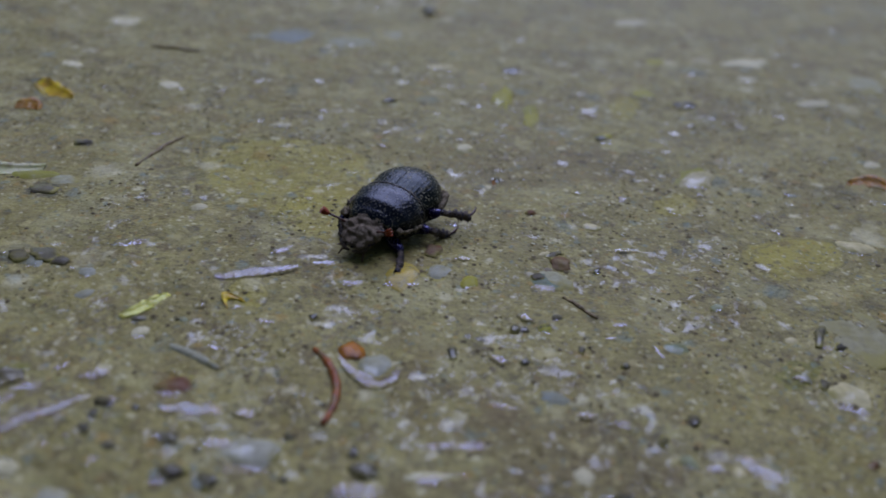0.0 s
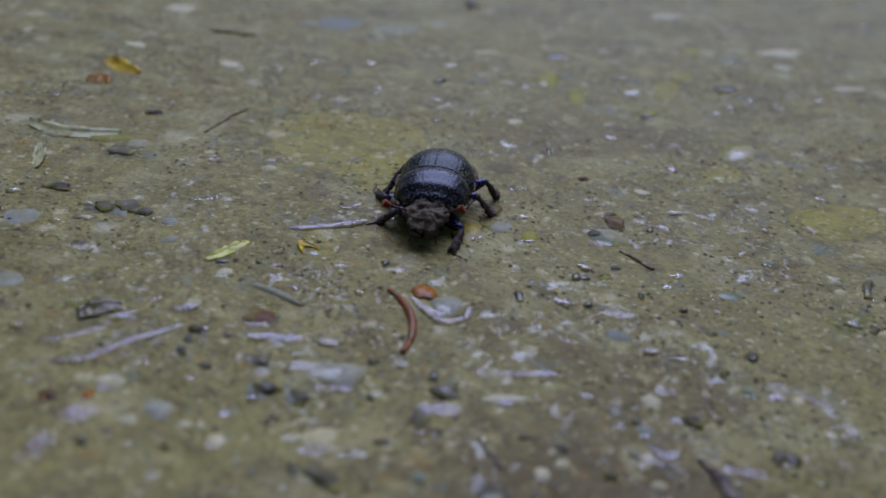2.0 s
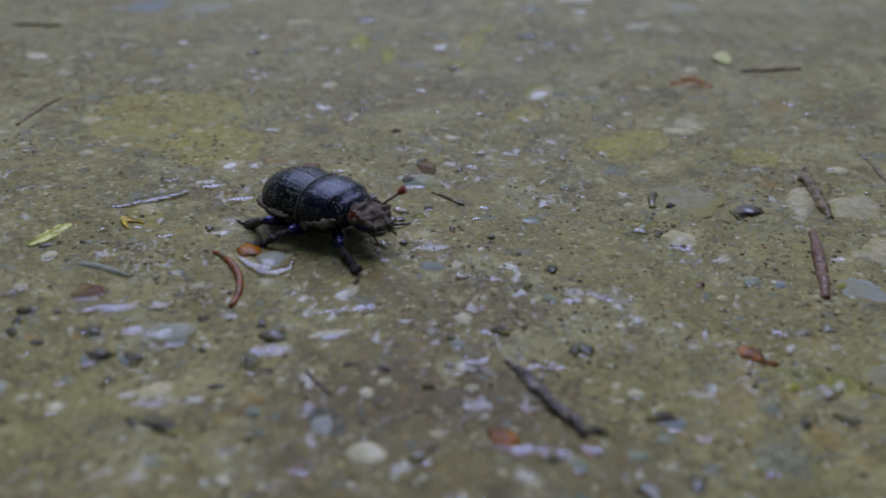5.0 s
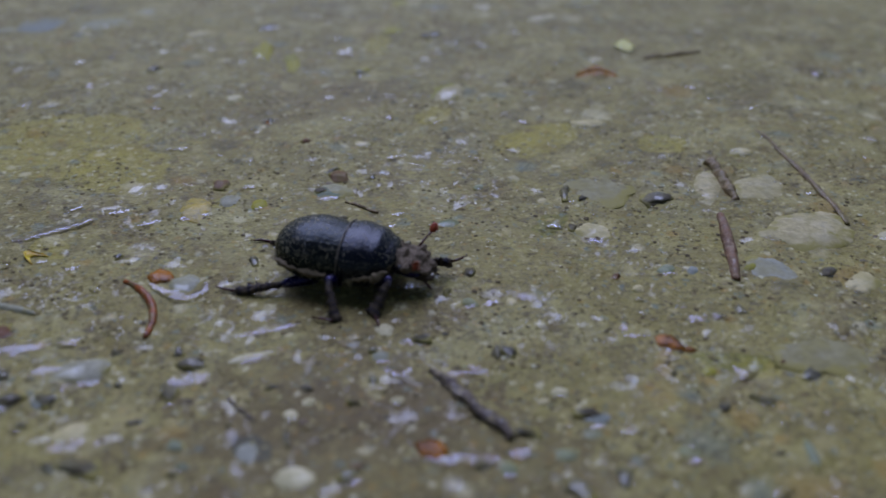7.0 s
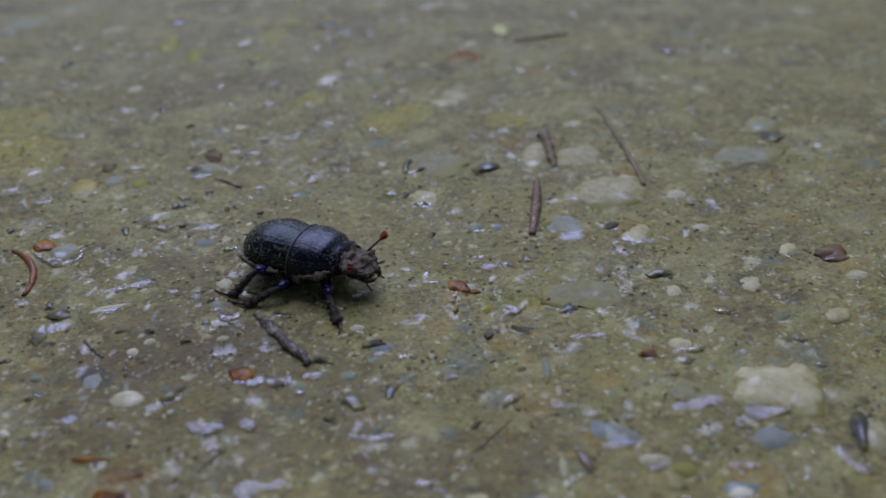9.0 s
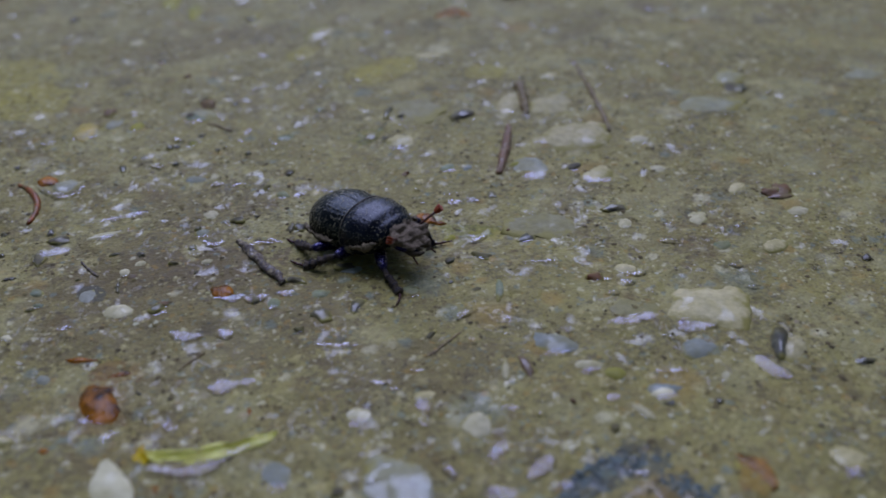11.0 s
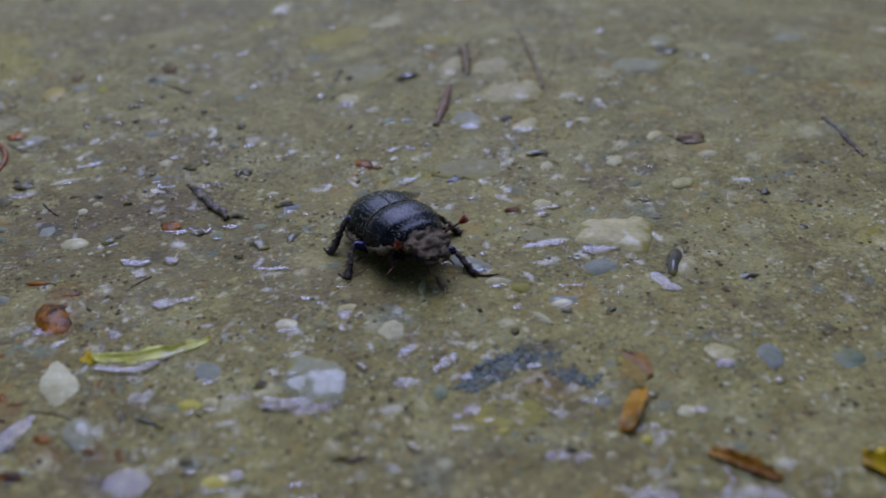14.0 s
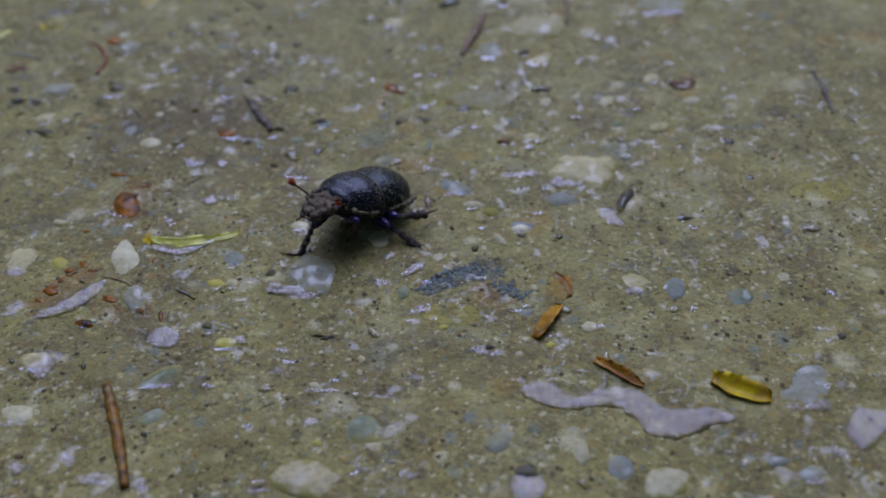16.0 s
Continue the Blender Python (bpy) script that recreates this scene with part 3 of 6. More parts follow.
# hip place, thigh and shin lengths, in millimetres
HIPS = {"F": ((1.9, 3.6, 1.7), 3.5, 4.3), "M": ((2.4, -0.3, 1.3), 3.9, 4.7), "H": ((2.4, -2.8, 1.3), 4.6, 5.2)}
LEGS = {}
for key, (hip, thigh, shin) in HIPS.items():
    for mark, side in (("L", -1), ("R", 1)):
        upper = part("leg", limb(thigh / 10, 0.076, 0.050, 1.25), LEG, beetle, "dark violet-glossed thigh and muddy toothed shin")
        bm = shin_mesh(shin / 10, 0.032, 0.066 if key == "F" else 0.056, 0.05 if key == "F" else 0.035, side)
        rough_up(bm, 0.0004, 0.0003, 3)
        bristly(bm, shin / 10, 26 if key != "F" else 10, len(LEGS))
        lower = part("shin", bm, SHIN, upper, "bristly toothed shin banded with mud")
        bm = tube([(0, 0, 0), (0.012 * side, 0.05, 0.012), (0.03 * side, 0.09, 0.008), (0.055 * side, 0.13, 0.012), (0.085 * side, 0.165, 0.002), (0.12 * side, 0.2, 0.0)], [0.014, 0.02, 0.014, 0.018, 0.012, 0.008], 6)
        for s in (-1, 1):
            bmesh.ops.create_cone(bm, cap_ends=True, segments=4, radius1=0.008 * CM, radius2=0.001 * CM, depth=0.06 * CM, matrix=pose((0.135 * side + s * 0.018) * CM, 0.22 * CM, -0.004 * CM, -80, 0, -s * 25 - 35 * side))
        foot = part("foot", bm, STALK, upper, "thin segmented foot with two claws")
        LEGS[key + mark] = (upper, lower, foot, Vector((side * hip[0], hip[1], hip[2])), thigh, shin, side)

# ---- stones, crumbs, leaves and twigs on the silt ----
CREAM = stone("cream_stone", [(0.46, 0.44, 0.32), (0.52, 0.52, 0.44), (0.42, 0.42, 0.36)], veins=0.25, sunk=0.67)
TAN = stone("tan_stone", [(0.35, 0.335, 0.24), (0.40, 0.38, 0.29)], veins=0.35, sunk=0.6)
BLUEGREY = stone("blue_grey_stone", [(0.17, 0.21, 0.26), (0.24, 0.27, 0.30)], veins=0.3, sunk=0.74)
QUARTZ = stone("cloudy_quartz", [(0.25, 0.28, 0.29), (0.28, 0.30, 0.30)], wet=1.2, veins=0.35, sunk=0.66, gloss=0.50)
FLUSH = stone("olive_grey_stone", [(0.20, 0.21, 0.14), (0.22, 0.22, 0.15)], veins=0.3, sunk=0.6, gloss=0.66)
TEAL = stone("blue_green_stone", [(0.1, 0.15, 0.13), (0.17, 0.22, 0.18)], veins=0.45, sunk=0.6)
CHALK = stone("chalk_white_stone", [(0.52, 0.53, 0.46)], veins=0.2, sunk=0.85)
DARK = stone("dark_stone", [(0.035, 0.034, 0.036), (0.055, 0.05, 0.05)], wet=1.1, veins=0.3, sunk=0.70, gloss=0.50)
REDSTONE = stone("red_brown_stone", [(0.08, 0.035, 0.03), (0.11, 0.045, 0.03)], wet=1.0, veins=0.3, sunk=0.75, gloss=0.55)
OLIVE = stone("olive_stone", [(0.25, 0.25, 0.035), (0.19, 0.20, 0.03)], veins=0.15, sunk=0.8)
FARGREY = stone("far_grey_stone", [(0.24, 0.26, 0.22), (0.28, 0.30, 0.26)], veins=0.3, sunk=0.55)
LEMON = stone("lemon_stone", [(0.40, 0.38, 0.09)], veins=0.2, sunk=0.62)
AMBER = plain("amber_resin", (0.34, 0.115, 0.001), (0.022, 0.006, 0.001), 420, 0.22, 0.06, 0.0, 0.0005, silted=0.08, still=True)
RUST = plain("rust_red_needle", (0.28, 0.075, 0.010), (0.09, 0.032, 0.014), 700, 0.35, 0.10, 0.0, 0.0002, silted=0.75)


def bark(name, dark, speck):
    """Sodden bark with pale flecks of silt and beads of water on it."""
    n = Nodes(name)
    base = n.mix(n.ramp(n.noise(800, 4, 0.65), [(0.4, grey(0.0)), (0.65, grey(1.0))]), dark, tuple(1.9 * c for c in dark))
    flecks = n.ramp(n.noise(1500, 3, 0.6), [(0.52, grey(0.0)), (0.60, grey(0.9))])
    n.set(Base_Color=n.mix(flecks, base, speck), Roughness=0.5, Specular_IOR_Level=0.2, Normal=n.bump(n.noise(1300, 4, 0.7), 0.0005, 0.9))
    wet_coat(n, 900.0, 0.56, 0.64, 0.45)
    return n.mat


BARK = bark("dark_bark", (0.066, 0.048, 0.032), (0.24, 0.19, 0.09))
REDBROWN = bark("red_brown_needle", (0.125, 0.064, 0.028), (0.26, 0.18, 0.09))
BROWN = plain("brown_twig", (0.23, 0.16, 0.065), (0.13, 0.09, 0.04), 900, 0.5, 0.08, 0.0, 0.0003, silted=0.75)
AMBERWOOD = plain("amber_brown", (0.44, 0.20, 0.003), (0.10, 0.040, 0.004), 260, 0.35, 0.05, 0.1, 0.0003, silted=0.4)
LONGNEEDLE = plain("long_needle", (0.26, 0.115, 0.008), (0.07, 0.034, 0.010), 900, 0.4, 0.1, 0.0, 0.0002, silted=0.75)
YELLOWLEAF = plain("yellow_green_leaf", (0.62, 0.59, 0.13), (0.44, 0.43, 0.05), 500, 0.4, 0.2, 0.15, silted=0.35)
GOLDLEAF = plain("golden_leaf", (0.62, 0.46, 0.008), (0.36, 0.19, 0.008), 350, 0.4, 0.15, 0.15, silted=0.35)
FOLDLEAF = plain("folded_leaf", (0.64, 0.46, 0.006), (0.28, 0.15, 0.006), 420, 0.4, 0.08, 0.15, silted=0.2)
CREAMLEAF = plain("cream_leaf", (0.46, 0.42, 0.2), (0.36, 0.36, 0.13), 400, 0.45, 0.25, 0.15, silted=0.75)
REDLEAF = plain("rust_leaf", (0.20, 0.062, 0.004), (0.42, 0.20, 0.006), 600, 0.4, 0.2, 0.1, 0.0004, silted=0.4)
HONEY = plain("honey_chip", (0.40, 0.28, 0.012), (0.25, 0.20, 0.04), 600, 0.4, 0.15, 0.0, 0.0003, silted=0.9, still=True)
OLIVELEAF = plain("olive_leaf", (0.15, 0.12, 0.035), (0.1, 0.08, 0.03), 500, 0.4, 0.4, silted=0.75)

PEBBLES = [pebble_mesh("pebble", k, 9, 18, 0.5, 0.34) for k in range(7)]
ANGULAR = [pebble_mesh("angular_pebble", 20 + k, 9, 14, 0.6, 0.75) for k in range(7)]
count = 0
meniscus = []


def with_material(me, material):
    key = me.name + material.name
    if key not in bpy.data.meshes:
        copy = me.copy()
        copy.name = key
        copy.materials.clear()
        copy.materials.append(material)
    return bpy.data.meshes[key]


def sunk_stones(name, label, category, material, proud, rows):
    """Stones sunk in the silt. rows: x, y, half length, half width in centimetres, turn in degrees."""
    global count
    for x, y, a, b, turn in rows:
        count += 1
        raw = material in (DARK, REDSTONE, AMBER)
        ob = new(name, with_material((ANGULAR if material in (DARK, REDSTONE) else PEBBLES)[count % 7], material))
        high, over = 1.2 * proud, min(0.36 * proud, 0.28 * b)
        if not raw:
            over = min(0.3 * proud, 0.2 * b) + 0.008
            a, b, high = 1.22 * a, 1.22 * b, 6 * over
        z = float(relief(x, y))
        ob.matrix_world = pose(x * CM, y * CM, (z + over - 0.5 * high) * CM, 0, 0, turn + 180 * (count % 2)) @ Matrix.Diagonal((a * CM, b * CM, high * CM, 1))
        tagged(ob, label, category, label.split(",")[0])
        if count % 2 and 0.06 < b < 0.5:
            meniscus.append((x - 0.1 * b, y - 0.85 * b, 0.8 * a if abs(math.cos(radians(turn))) > 0.7 else 0.8 * b, 0.42 * b, 0))


def film_mesh(seed):
    """A thin lens of water of unit radius: level on top, its edge dipping under."""
    rng = random.Random(seed)
    waves = [(k, rng.uniform(0, math.tau), rng.uniform(0.05, 0.3) / k ** 0.6) for k in (2, 3, 4, 5, 7)]
    bm = bmesh.new()
    top = bm.verts.new((0, 0, 0))
    loops = []
    for r, z in ((0.4, 0.0), (0.75, -0.02), (0.94, -0.1), (1.03, -0.5), (1.15, -1.6)):
        loop = []
        for k in range(40):
            a = k / 40 * math.tau
            q = r * (1 + sum(h * math.sin(n * a + p) for n, p, h in waves) * r)
            loop.append(bm.verts.new((q * math.cos(a), q * math.sin(a), z)))
        loops.append(loop)
    for k in range(40):
        bm.faces.new((top, loops[0][k], loops[0][(k + 1) % 40]))
        for a, b in zip(loops, loops[1:]):
            bm.faces.new((a[k], b[k], b[(k + 1) % 40], a[(k + 1) % 40]))
    me = bpy.data.meshes.new("film")
    bm.to_mesh(me)
    bm.free()
    me.materials.append(WATER)
    me.polygons.foreach_set("use_smooth", [True] * len(me.polygons))
    return me


FILMS = [film_mesh(k) for k in range(8)]


def water_films(rows):
    """Small pools that mirror the sky. rows as for stones."""
    global count
    for x, y, a, b, turn in rows:
        count += 1
        ob = new("water", FILMS[count % 8])
        ring = np.linspace(0, math.tau, 12)
        z = float(np.mean(relief(x + 0.6 * a * np.cos(ring), y + 0.6 * b * np.sin(ring))))
        ob.matrix_world = pose(x * CM, y * CM, (z + 0.010 + 0.02 * b) * CM, 0, 0, -12) @ pose(0, 0, 0, 2, 0, turn + 12) @ Matrix.Diagonal((0.88 * a * CM, 0.88 * b * CM, 0.02 * CM, 1))
        tagged(ob, "shallow pool of clear water mirroring the pale sky", "puddle", kind="structure")


def runnel(name, label, rows):
    """A winding pool of water, level across. rows: x, y and width in centimetres along its middle line."""
    pts = [Vector(r) for r in rows]
    ends = [pts[0] * 2 - pts[1]] + pts + [pts[-1] * 2 - pts[-2]]
    line = []
    for a, b, c, d in zip(ends, ends[1:], ends[2:], ends[3:]):
        for k in range(10):
            u = k / 10
            line.append(0.5 * (2 * b + (c - a) * u + (2 * a - 5 * b + 4 * c - d) * u * u + (3 * b - a - 3 * c + d) * u ** 3))
    line.append(pts[-1])
    heights = [float(relief(p.x, p.y)) for p in line]
    rings = []
    for i, p in enumerate(line):
        way = line[min(i + 1, len(line) - 1)] - line[max(i - 1, 0)]
        side = Vector((-way.y, way.x)).normalized()
        near = heights[max(0, i - 12):i + 13]
        z = sum(near) / len(near) + 0.016
        end = min(1.0, 0.25 + min(i, len(line) - 1 - i) / 5) ** 0.5
        ring = []
        for k, (u, dip) in enumerate(((-1.15, 0.03), (-1, 0.008), (-0.85, 0.001), (-0.4, 0), (0, 0), (0.4, 0), (0.85, 0.001), (1, 0.008), (1.15, 0.03))):
            ragged = 1 + (0.22 * noise.noise(Vector((p.x * 6, p.y * 6, u * 2))) + 0.2 * noise.noise(Vector((p.x * 17, p.y * 17, 5 + u))) if abs(u) > 0.8 else 0)
            q = Vector((p.x, p.y)) + side * (u * ragged * end * max(0.02, 1.15 * p.z) / 2)
            ring.append((q.x, q.y, z - dip))
        rings.append(ring)
    ob = part(name, skin(rings, closed=False), POOL)
    bm = bmesh.new()
    bm.from_mesh(ob.data)
    bm.normal_update()
    for f in bm.faces:
        if f.normal.z < 0:
            f.normal_flip()
    bm.to_mesh(ob.data)
    bm.free()
    tagged(ob, label, "puddle", kind="structure")


def arc_points(x0, y0, x1, y1, bow, steps):
    """Points of a bowed run from one end to the other, in centimetres, lying on the ground."""
    run = Vector((x1 - x0, y1 - y0))
    across = Vector((-run.y, run.x)).normalized()
    out = []
    for i in range(steps + 1):
        s = i / steps
        p = Vector((x0, y0)) + run * s + across * (bow * 4 * s * (1 - s))
        out.append((p.x, p.y, s))
    return out, across


def twig(name, label, category, material, x0, y0, x1, y1, bow=0.0, width=0.1):
    global count
    count += 1
    pts, _ = arc_points(x0, y0, x1, y1, bow, 14)
    rng = random.Random(count)
    wear = 0.06 if category == "needle" else 0.2
    line, radii = [], []
    for x, y, s in pts:
        line.append((x + rng.uniform(-0.3, 0.3) * wear * width, y + rng.uniform(-0.3, 0.3) * wear * width, float(relief(x, y)) * 0.8 + 0.02 * width + 0.14 * width * noise.noise(Vector((x * 2.1, y * 2.1, count)))))
        radii.append(width * 0.45 * (0.66 + 0.34 * math.sin(s * math.pi)) * rng.uniform(1 - wear, 1 + wear))
    bm = tube(line, radii, 10)
    bmesh.ops.subdivide_edges(bm, edges=bm.edges[:], cuts=1, use_grid_fill=True)
    rough_up(bm, width * 0.006, width * 0.013 * wear, count)
    rough_up(bm, width * 0.002, width * 0.005 * wear, count + 1)
    tagged(part(name, bm, material), label, category)


def leaf(name, label, category, material, x0, y0, x1, y1, bow=0.0, width=0.1, fold=0.4):
    """A small leaf strip, curled up along its edges, with a midrib."""
    global count
    count += 1
    pts, across = arc_points(x0, y0, x1, y1, bow, 12)
    rng = random.Random(count)
    tilt = rng.uniform(0.25, 0.5)
    upper, lower = [], []
    for x, y, s in pts:
        half = 0.5 * width * (0.25 + 0.75 * math.sin(math.pi * (0.08 + 0.86 * s)) ** 0.7) * rng.uniform(0.93, 1.06)
        base = float(relief(x, y)) + 0.008
        top, under = [], []
        for k in range(7):
            u = -1 + k / 3
            z = base + half * (fold * u * u + tilt * u) + 0.012 * math.exp(-(u / 0.18) ** 2)
            p = Vector((x, y)) + across * (half * u)
            top.append((p.x, p.y, z))
            under.append((p.x, p.y, z - 0.012))
        upper.append(top)
        lower.append(under)
    bm = skin([a + b[::-1] for a, b in zip(upper, lower)])
    rough_up(bm, 0.0009, 0.0003, count)
    tagged(part(name, bm, material), label, category)


sunk_stones("pebble", "pale cream-white pebble sunk in the silt", "pebble", CREAM, 0.050, [
    (-5.43, -4.03, 0.266, 0.253, 98),
    (3.50, -1.01, 0.209, 0.145, 43),
    (2.48, -0.94, 0.156, 0.102, 55),
    (-4.36, 0.53, 0.247, 0.074, 9),
    (-8.04, 0.14, 0.144, 0.108, 170),
    (-3.86, -0.33, 0.080, 0.065, 35),
    (-6.86, -0.50, 0.120, 0.089, 116),
    (3.13, 4.23, 0.197, 0.137, 11),
])
sunk_stones("pebble", "pale cream-white pebble sunk in the silt", "pebble", CREAM, 0.050, [
    (3.69, 1.41, 0.176, 0.139, 9),
    (4.21, -1.85, 0.178, 0.126, 19),
    (4.44, -0.39, 0.195, 0.131, 42),
    (1.60, -4.14, 0.151, 0.093, 176),
    (1.28, -4.39, 0.169, 0.056, 118),
])
sunk_stones("pebble", "pale cream-white pebble sunk in the silt", "pebble", CREAM, 0.050, [
    (3.57, 0.44, 0.155, 0.137, 57),
])
sunk_stones("stone", "large chalk-white stone with a wet top", "stone", CREAM, 0.100, [
    (2.75, -2.89, 0.499, 0.425, 2),
])
sunk_stones("stone", "chalk-white stone block beside a pool", "stone", CHALK, 0.120, [
    (-3.94, -4.21, 0.425, 0.232, 105),
])
sunk_stones("stone", "flat sandy-tan stone flush with the wet silt", "stone", TAN, 0.100, [
    (2.72, 1.78, 0.649, 0.448, 25),
    (2.78, 3.02, 0.615, 0.397, 44),
    (2.03, 3.16, 0.596, 0.222, 60),
    (-1.20, -8.06, 0.559, 0.256, 172),
    (-0.64, 7.62, 0.425, 0.269, 48),
    (3.33, -3.80, 0.301, 0.169, 43),
])
sunk_stones("pebble", "flat blue-grey stone chip, wet", "pebble", BLUEGREY, 0.040, [
    (0.78, -3.08, 0.282, 0.170, 147),
    (2.27, -3.58, 0.193, 0.144, 22),
    (1.63, -4.10, 0.218, 0.120, 173),
    (2.14, -8.26, 0.196, 0.173, 39),
    (4.46, -7.40, 0.343, 0.245, 13),
    (-3.68, -4.99, 0.264, 0.144, 107),
    (-8.02, 12.62, 0.863, 0.566, 113),
    (-4.78, -2.39, 0.117, 0.079, 123),
    (-3.07, 0.25, 0.104, 0.095, 158),
])
sunk_stones("pebble", "flat blue-grey stone chip, wet", "pebble", BLUEGREY, 0.040, [
    (-6.14, -0.77, 0.081, 0.057, 127),
    (-10.18, 3.05, 0.380, 0.296, 161),
    (-9.66, 1.59, 0.254, 0.160, 127),
    (-6.69, 0.24, 0.122, 0.105, 67),
    (-6.34, 0.19, 0.123, 0.091, 144),
    (4.61, -7.19, 0.307, 0.198, 6),
    (-3.16, 1.83, 0.197, 0.124, 166),
    (-7.86, 13.10, 0.567, 0.464, 75),
    (-6.92, 1.96, 0.288, 0.065, 153),
])
sunk_stones("pebble", "cloudy grey quartz pebble under water", "pebble", QUARTZ, 0.110, [
    (-1.35, -4.83, 0.412, 0.347, 110),
    (-5.03, 2.05, 0.223, 0.190, 75),
    (-6.02, 0.63, 0.299, 0.214, 8),
    (-7.49, -0.16, 0.199, 0.162, 134),
])
sunk_stones("pebble", "small blue-green stone in the wet silt", "pebble", TEAL, 0.040, [
    (0.44, -1.98, 0.211, 0.058, 76),
    (3.54, -1.68, 0.156, 0.116, 23),
    (-0.60, -1.72, 0.127, 0.112, 165),
    (-0.12, -5.28, 0.135, 0.090, 78),
    (-2.26, -1.56, 0.103, 0.089, 114),
])
sunk_stones("pebble", "dark wet pebble with a glossy top", "pebble", DARK, 0.090, [
    (-9.88, 5.17, 0.194, 0.163, 171),
    (-9.43, 3.49, 0.169, 0.134, 131),
    (-8.93, 3.49, 0.124, 0.100, 175),
    (-7.25, 2.55, 0.062, 0.057, 122),
])
sunk_stones("pebble", "dark wet pebble with a glossy top", "pebble", DARK, 0.090, [
    (0.43, -1.19, 0.170, 0.079, 147),
    (6.15, 2.99, 0.337, 0.223, 60),
    (-3.01, 4.72, 0.133, 0.099, 45),
    (-10.16, 3.88, 0.182, 0.147, 162),
    (-2.64, -5.67, 0.102, 0.078, 121),
    (-7.53, 0.89, 0.103, 0.070, 114),
    (-7.25, 0.53, 0.084, 0.073, 153),
])
sunk_stones("pebble", "dark red-brown pebble, glossy with water", "pebble", REDSTONE, 0.090, [
    (-6.95, 1.44, 0.211, 0.150, 29),
    (4.90, -0.74, 0.196, 0.123, 1),
    (-8.45, -0.18, 0.112, 0.085, 146),
    (4.99, -0.57, 0.234, 0.187, 46),
    (0.94, -0.67, 0.054, 0.036, 39),
])
sunk_stones("crumb", "glassy amber-orange resin crumb", "crumb", AMBER, 0.100, [
    (-5.30, 2.25, 0.179, 0.151, 121),
    (-0.07, -0.13, 0.173, 0.140, 117),
    (0.08, -0.28, 0.092, 0.076, 168),
    (-2.85, -1.18, 0.170, 0.133, 145),
    (-8.15, -0.10, 0.090, 0.064, 129),
    (-2.64, -3.43, 0.102, 0.038, 92),
    (-3.79, 6.78, 0.195, 0.061, 87),
    (-4.26, -5.42, 0.152, 0.080, 166),
    (-4.04, -4.98, 0.103, 0.063, 162),
    (-3.28, -5.40, 0.161, 0.050, 100),
])
sunk_stones("pebble", "olive-green mossy pebble, wet", "pebble", OLIVE, 0.070, [
    (1.23, -3.76, 0.124, 0.108, 168),
    (-4.10, 3.85, 0.163, 0.113, 77),
    (-3.63, 10.32, 0.544, 0.159, 86),
    (-3.18, 9.83, 0.398, 0.154, 83),
    (0.13, -0.64, 0.105, 0.078, 14),
    (-1.93, 9.00, 0.193, 0.121, 32),
    (1.56, 1.08, 0.114, 0.082, 19),
    (-3.21, 3.02, 0.105, 0.092, 97),
])


def slate_crust(rows, total):
    """Many small ragged flakes of slate pressed together, as one crust. rows: x, y, half length, half width in centimetres, turn in degrees."""
    rng = random.Random(12)
    whole = bmesh.new()
    for x, y, a, b, turn in rows:
        for _ in range(total):
            u, v = rng.gauss(0, 0.5), rng.gauss(0, 0.5)
            c, d = math.cos(radians(turn)), math.sin(radians(turn))
            px, py = x + a * u * c - b * v * d, y + a * u * d + b * v * c
            r = rng.uniform(0.02, 0.055)
            piece = bmesh.new()
            piece.from_mesh(PEBBLES[rng.randrange(7)])
            m = pose(px * CM, py * CM, (float(relief(px, py)) - 0.05 * r) * CM, rng.uniform(-14, 14), rng.uniform(-14, 14), rng.uniform(0, 360))
            bmesh.ops.transform(piece, matrix=m @ Matrix.Diagonal((r * CM, r * rng.uniform(0.4, 0.9) * CM, 0.5 * r * CM, 1)), verts=piece.verts)
            me = bpy.data.meshes.new("flake")
            piece.to_mesh(me)
            piece.free()
            whole.from_mesh(me)
            bpy.data.meshes.remove(me)
    tagged(part("slate_crust", whole, CRUST), "dark blue-green crust of small slate flakes pressed into silt", "slate crust")


CRUST = plain("slate_crust", (0.030, 0.044, 0.040), (0.10, 0.13, 0.105), 900, 0.45, 0.15, 0.0, 0.0003, silted=0.9)
slate_crust([(0.20, -5.25, 0.20, 0.14, 10), (0.45, -5.05, 0.22, 0.12, 25), (0.75, -4.92, 0.24, 0.13, 0), (1.05, -5.02, 0.22, 0.12, -30), (1.20, -5.35, 0.18, 0.14, -45), (1.42, -5.52, 0.16, 0.10, -20)], 26)
runnel("water", "clear winding pool of shallow water mirroring the pale sky", [(1.21, -7.09, 0.24), (1.46, -7.22, 0.29), (1.73, -7.39, 0.17), (2.03, -7.34, 0.19), (2.34, -7.31, 0.31), (2.56, -7.51, 0.34), (2.70, -7.72, 0.37), (2.99, -7.75, 0.30), (3.26, -7.69, 0.22), (3.54, -7.75, 0.15)])
runnel("water", "clear winding pool of shallow water mirroring the pale sky", [(2.20, -6.92, 0.04), (2.17, -7.12, 0.06), (2.01, -7.27, 0.08)])
runnel("water", "clear winding pool of shallow water mirroring the pale sky", [(-4.93, -5.26, 0.10), (-4.79, -5.17, 0.20), (-4.56, -5.05, 0.26), (-4.37, -4.88, 0.26), (-4.13, -4.66, 0.16)])
runnel("water", "clear winding pool of shallow water mirroring the pale sky", [(-5.42, -5.13, 0.21), (-5.30, -5.06, 0.31), (-5.21, -4.90, 0.15)])
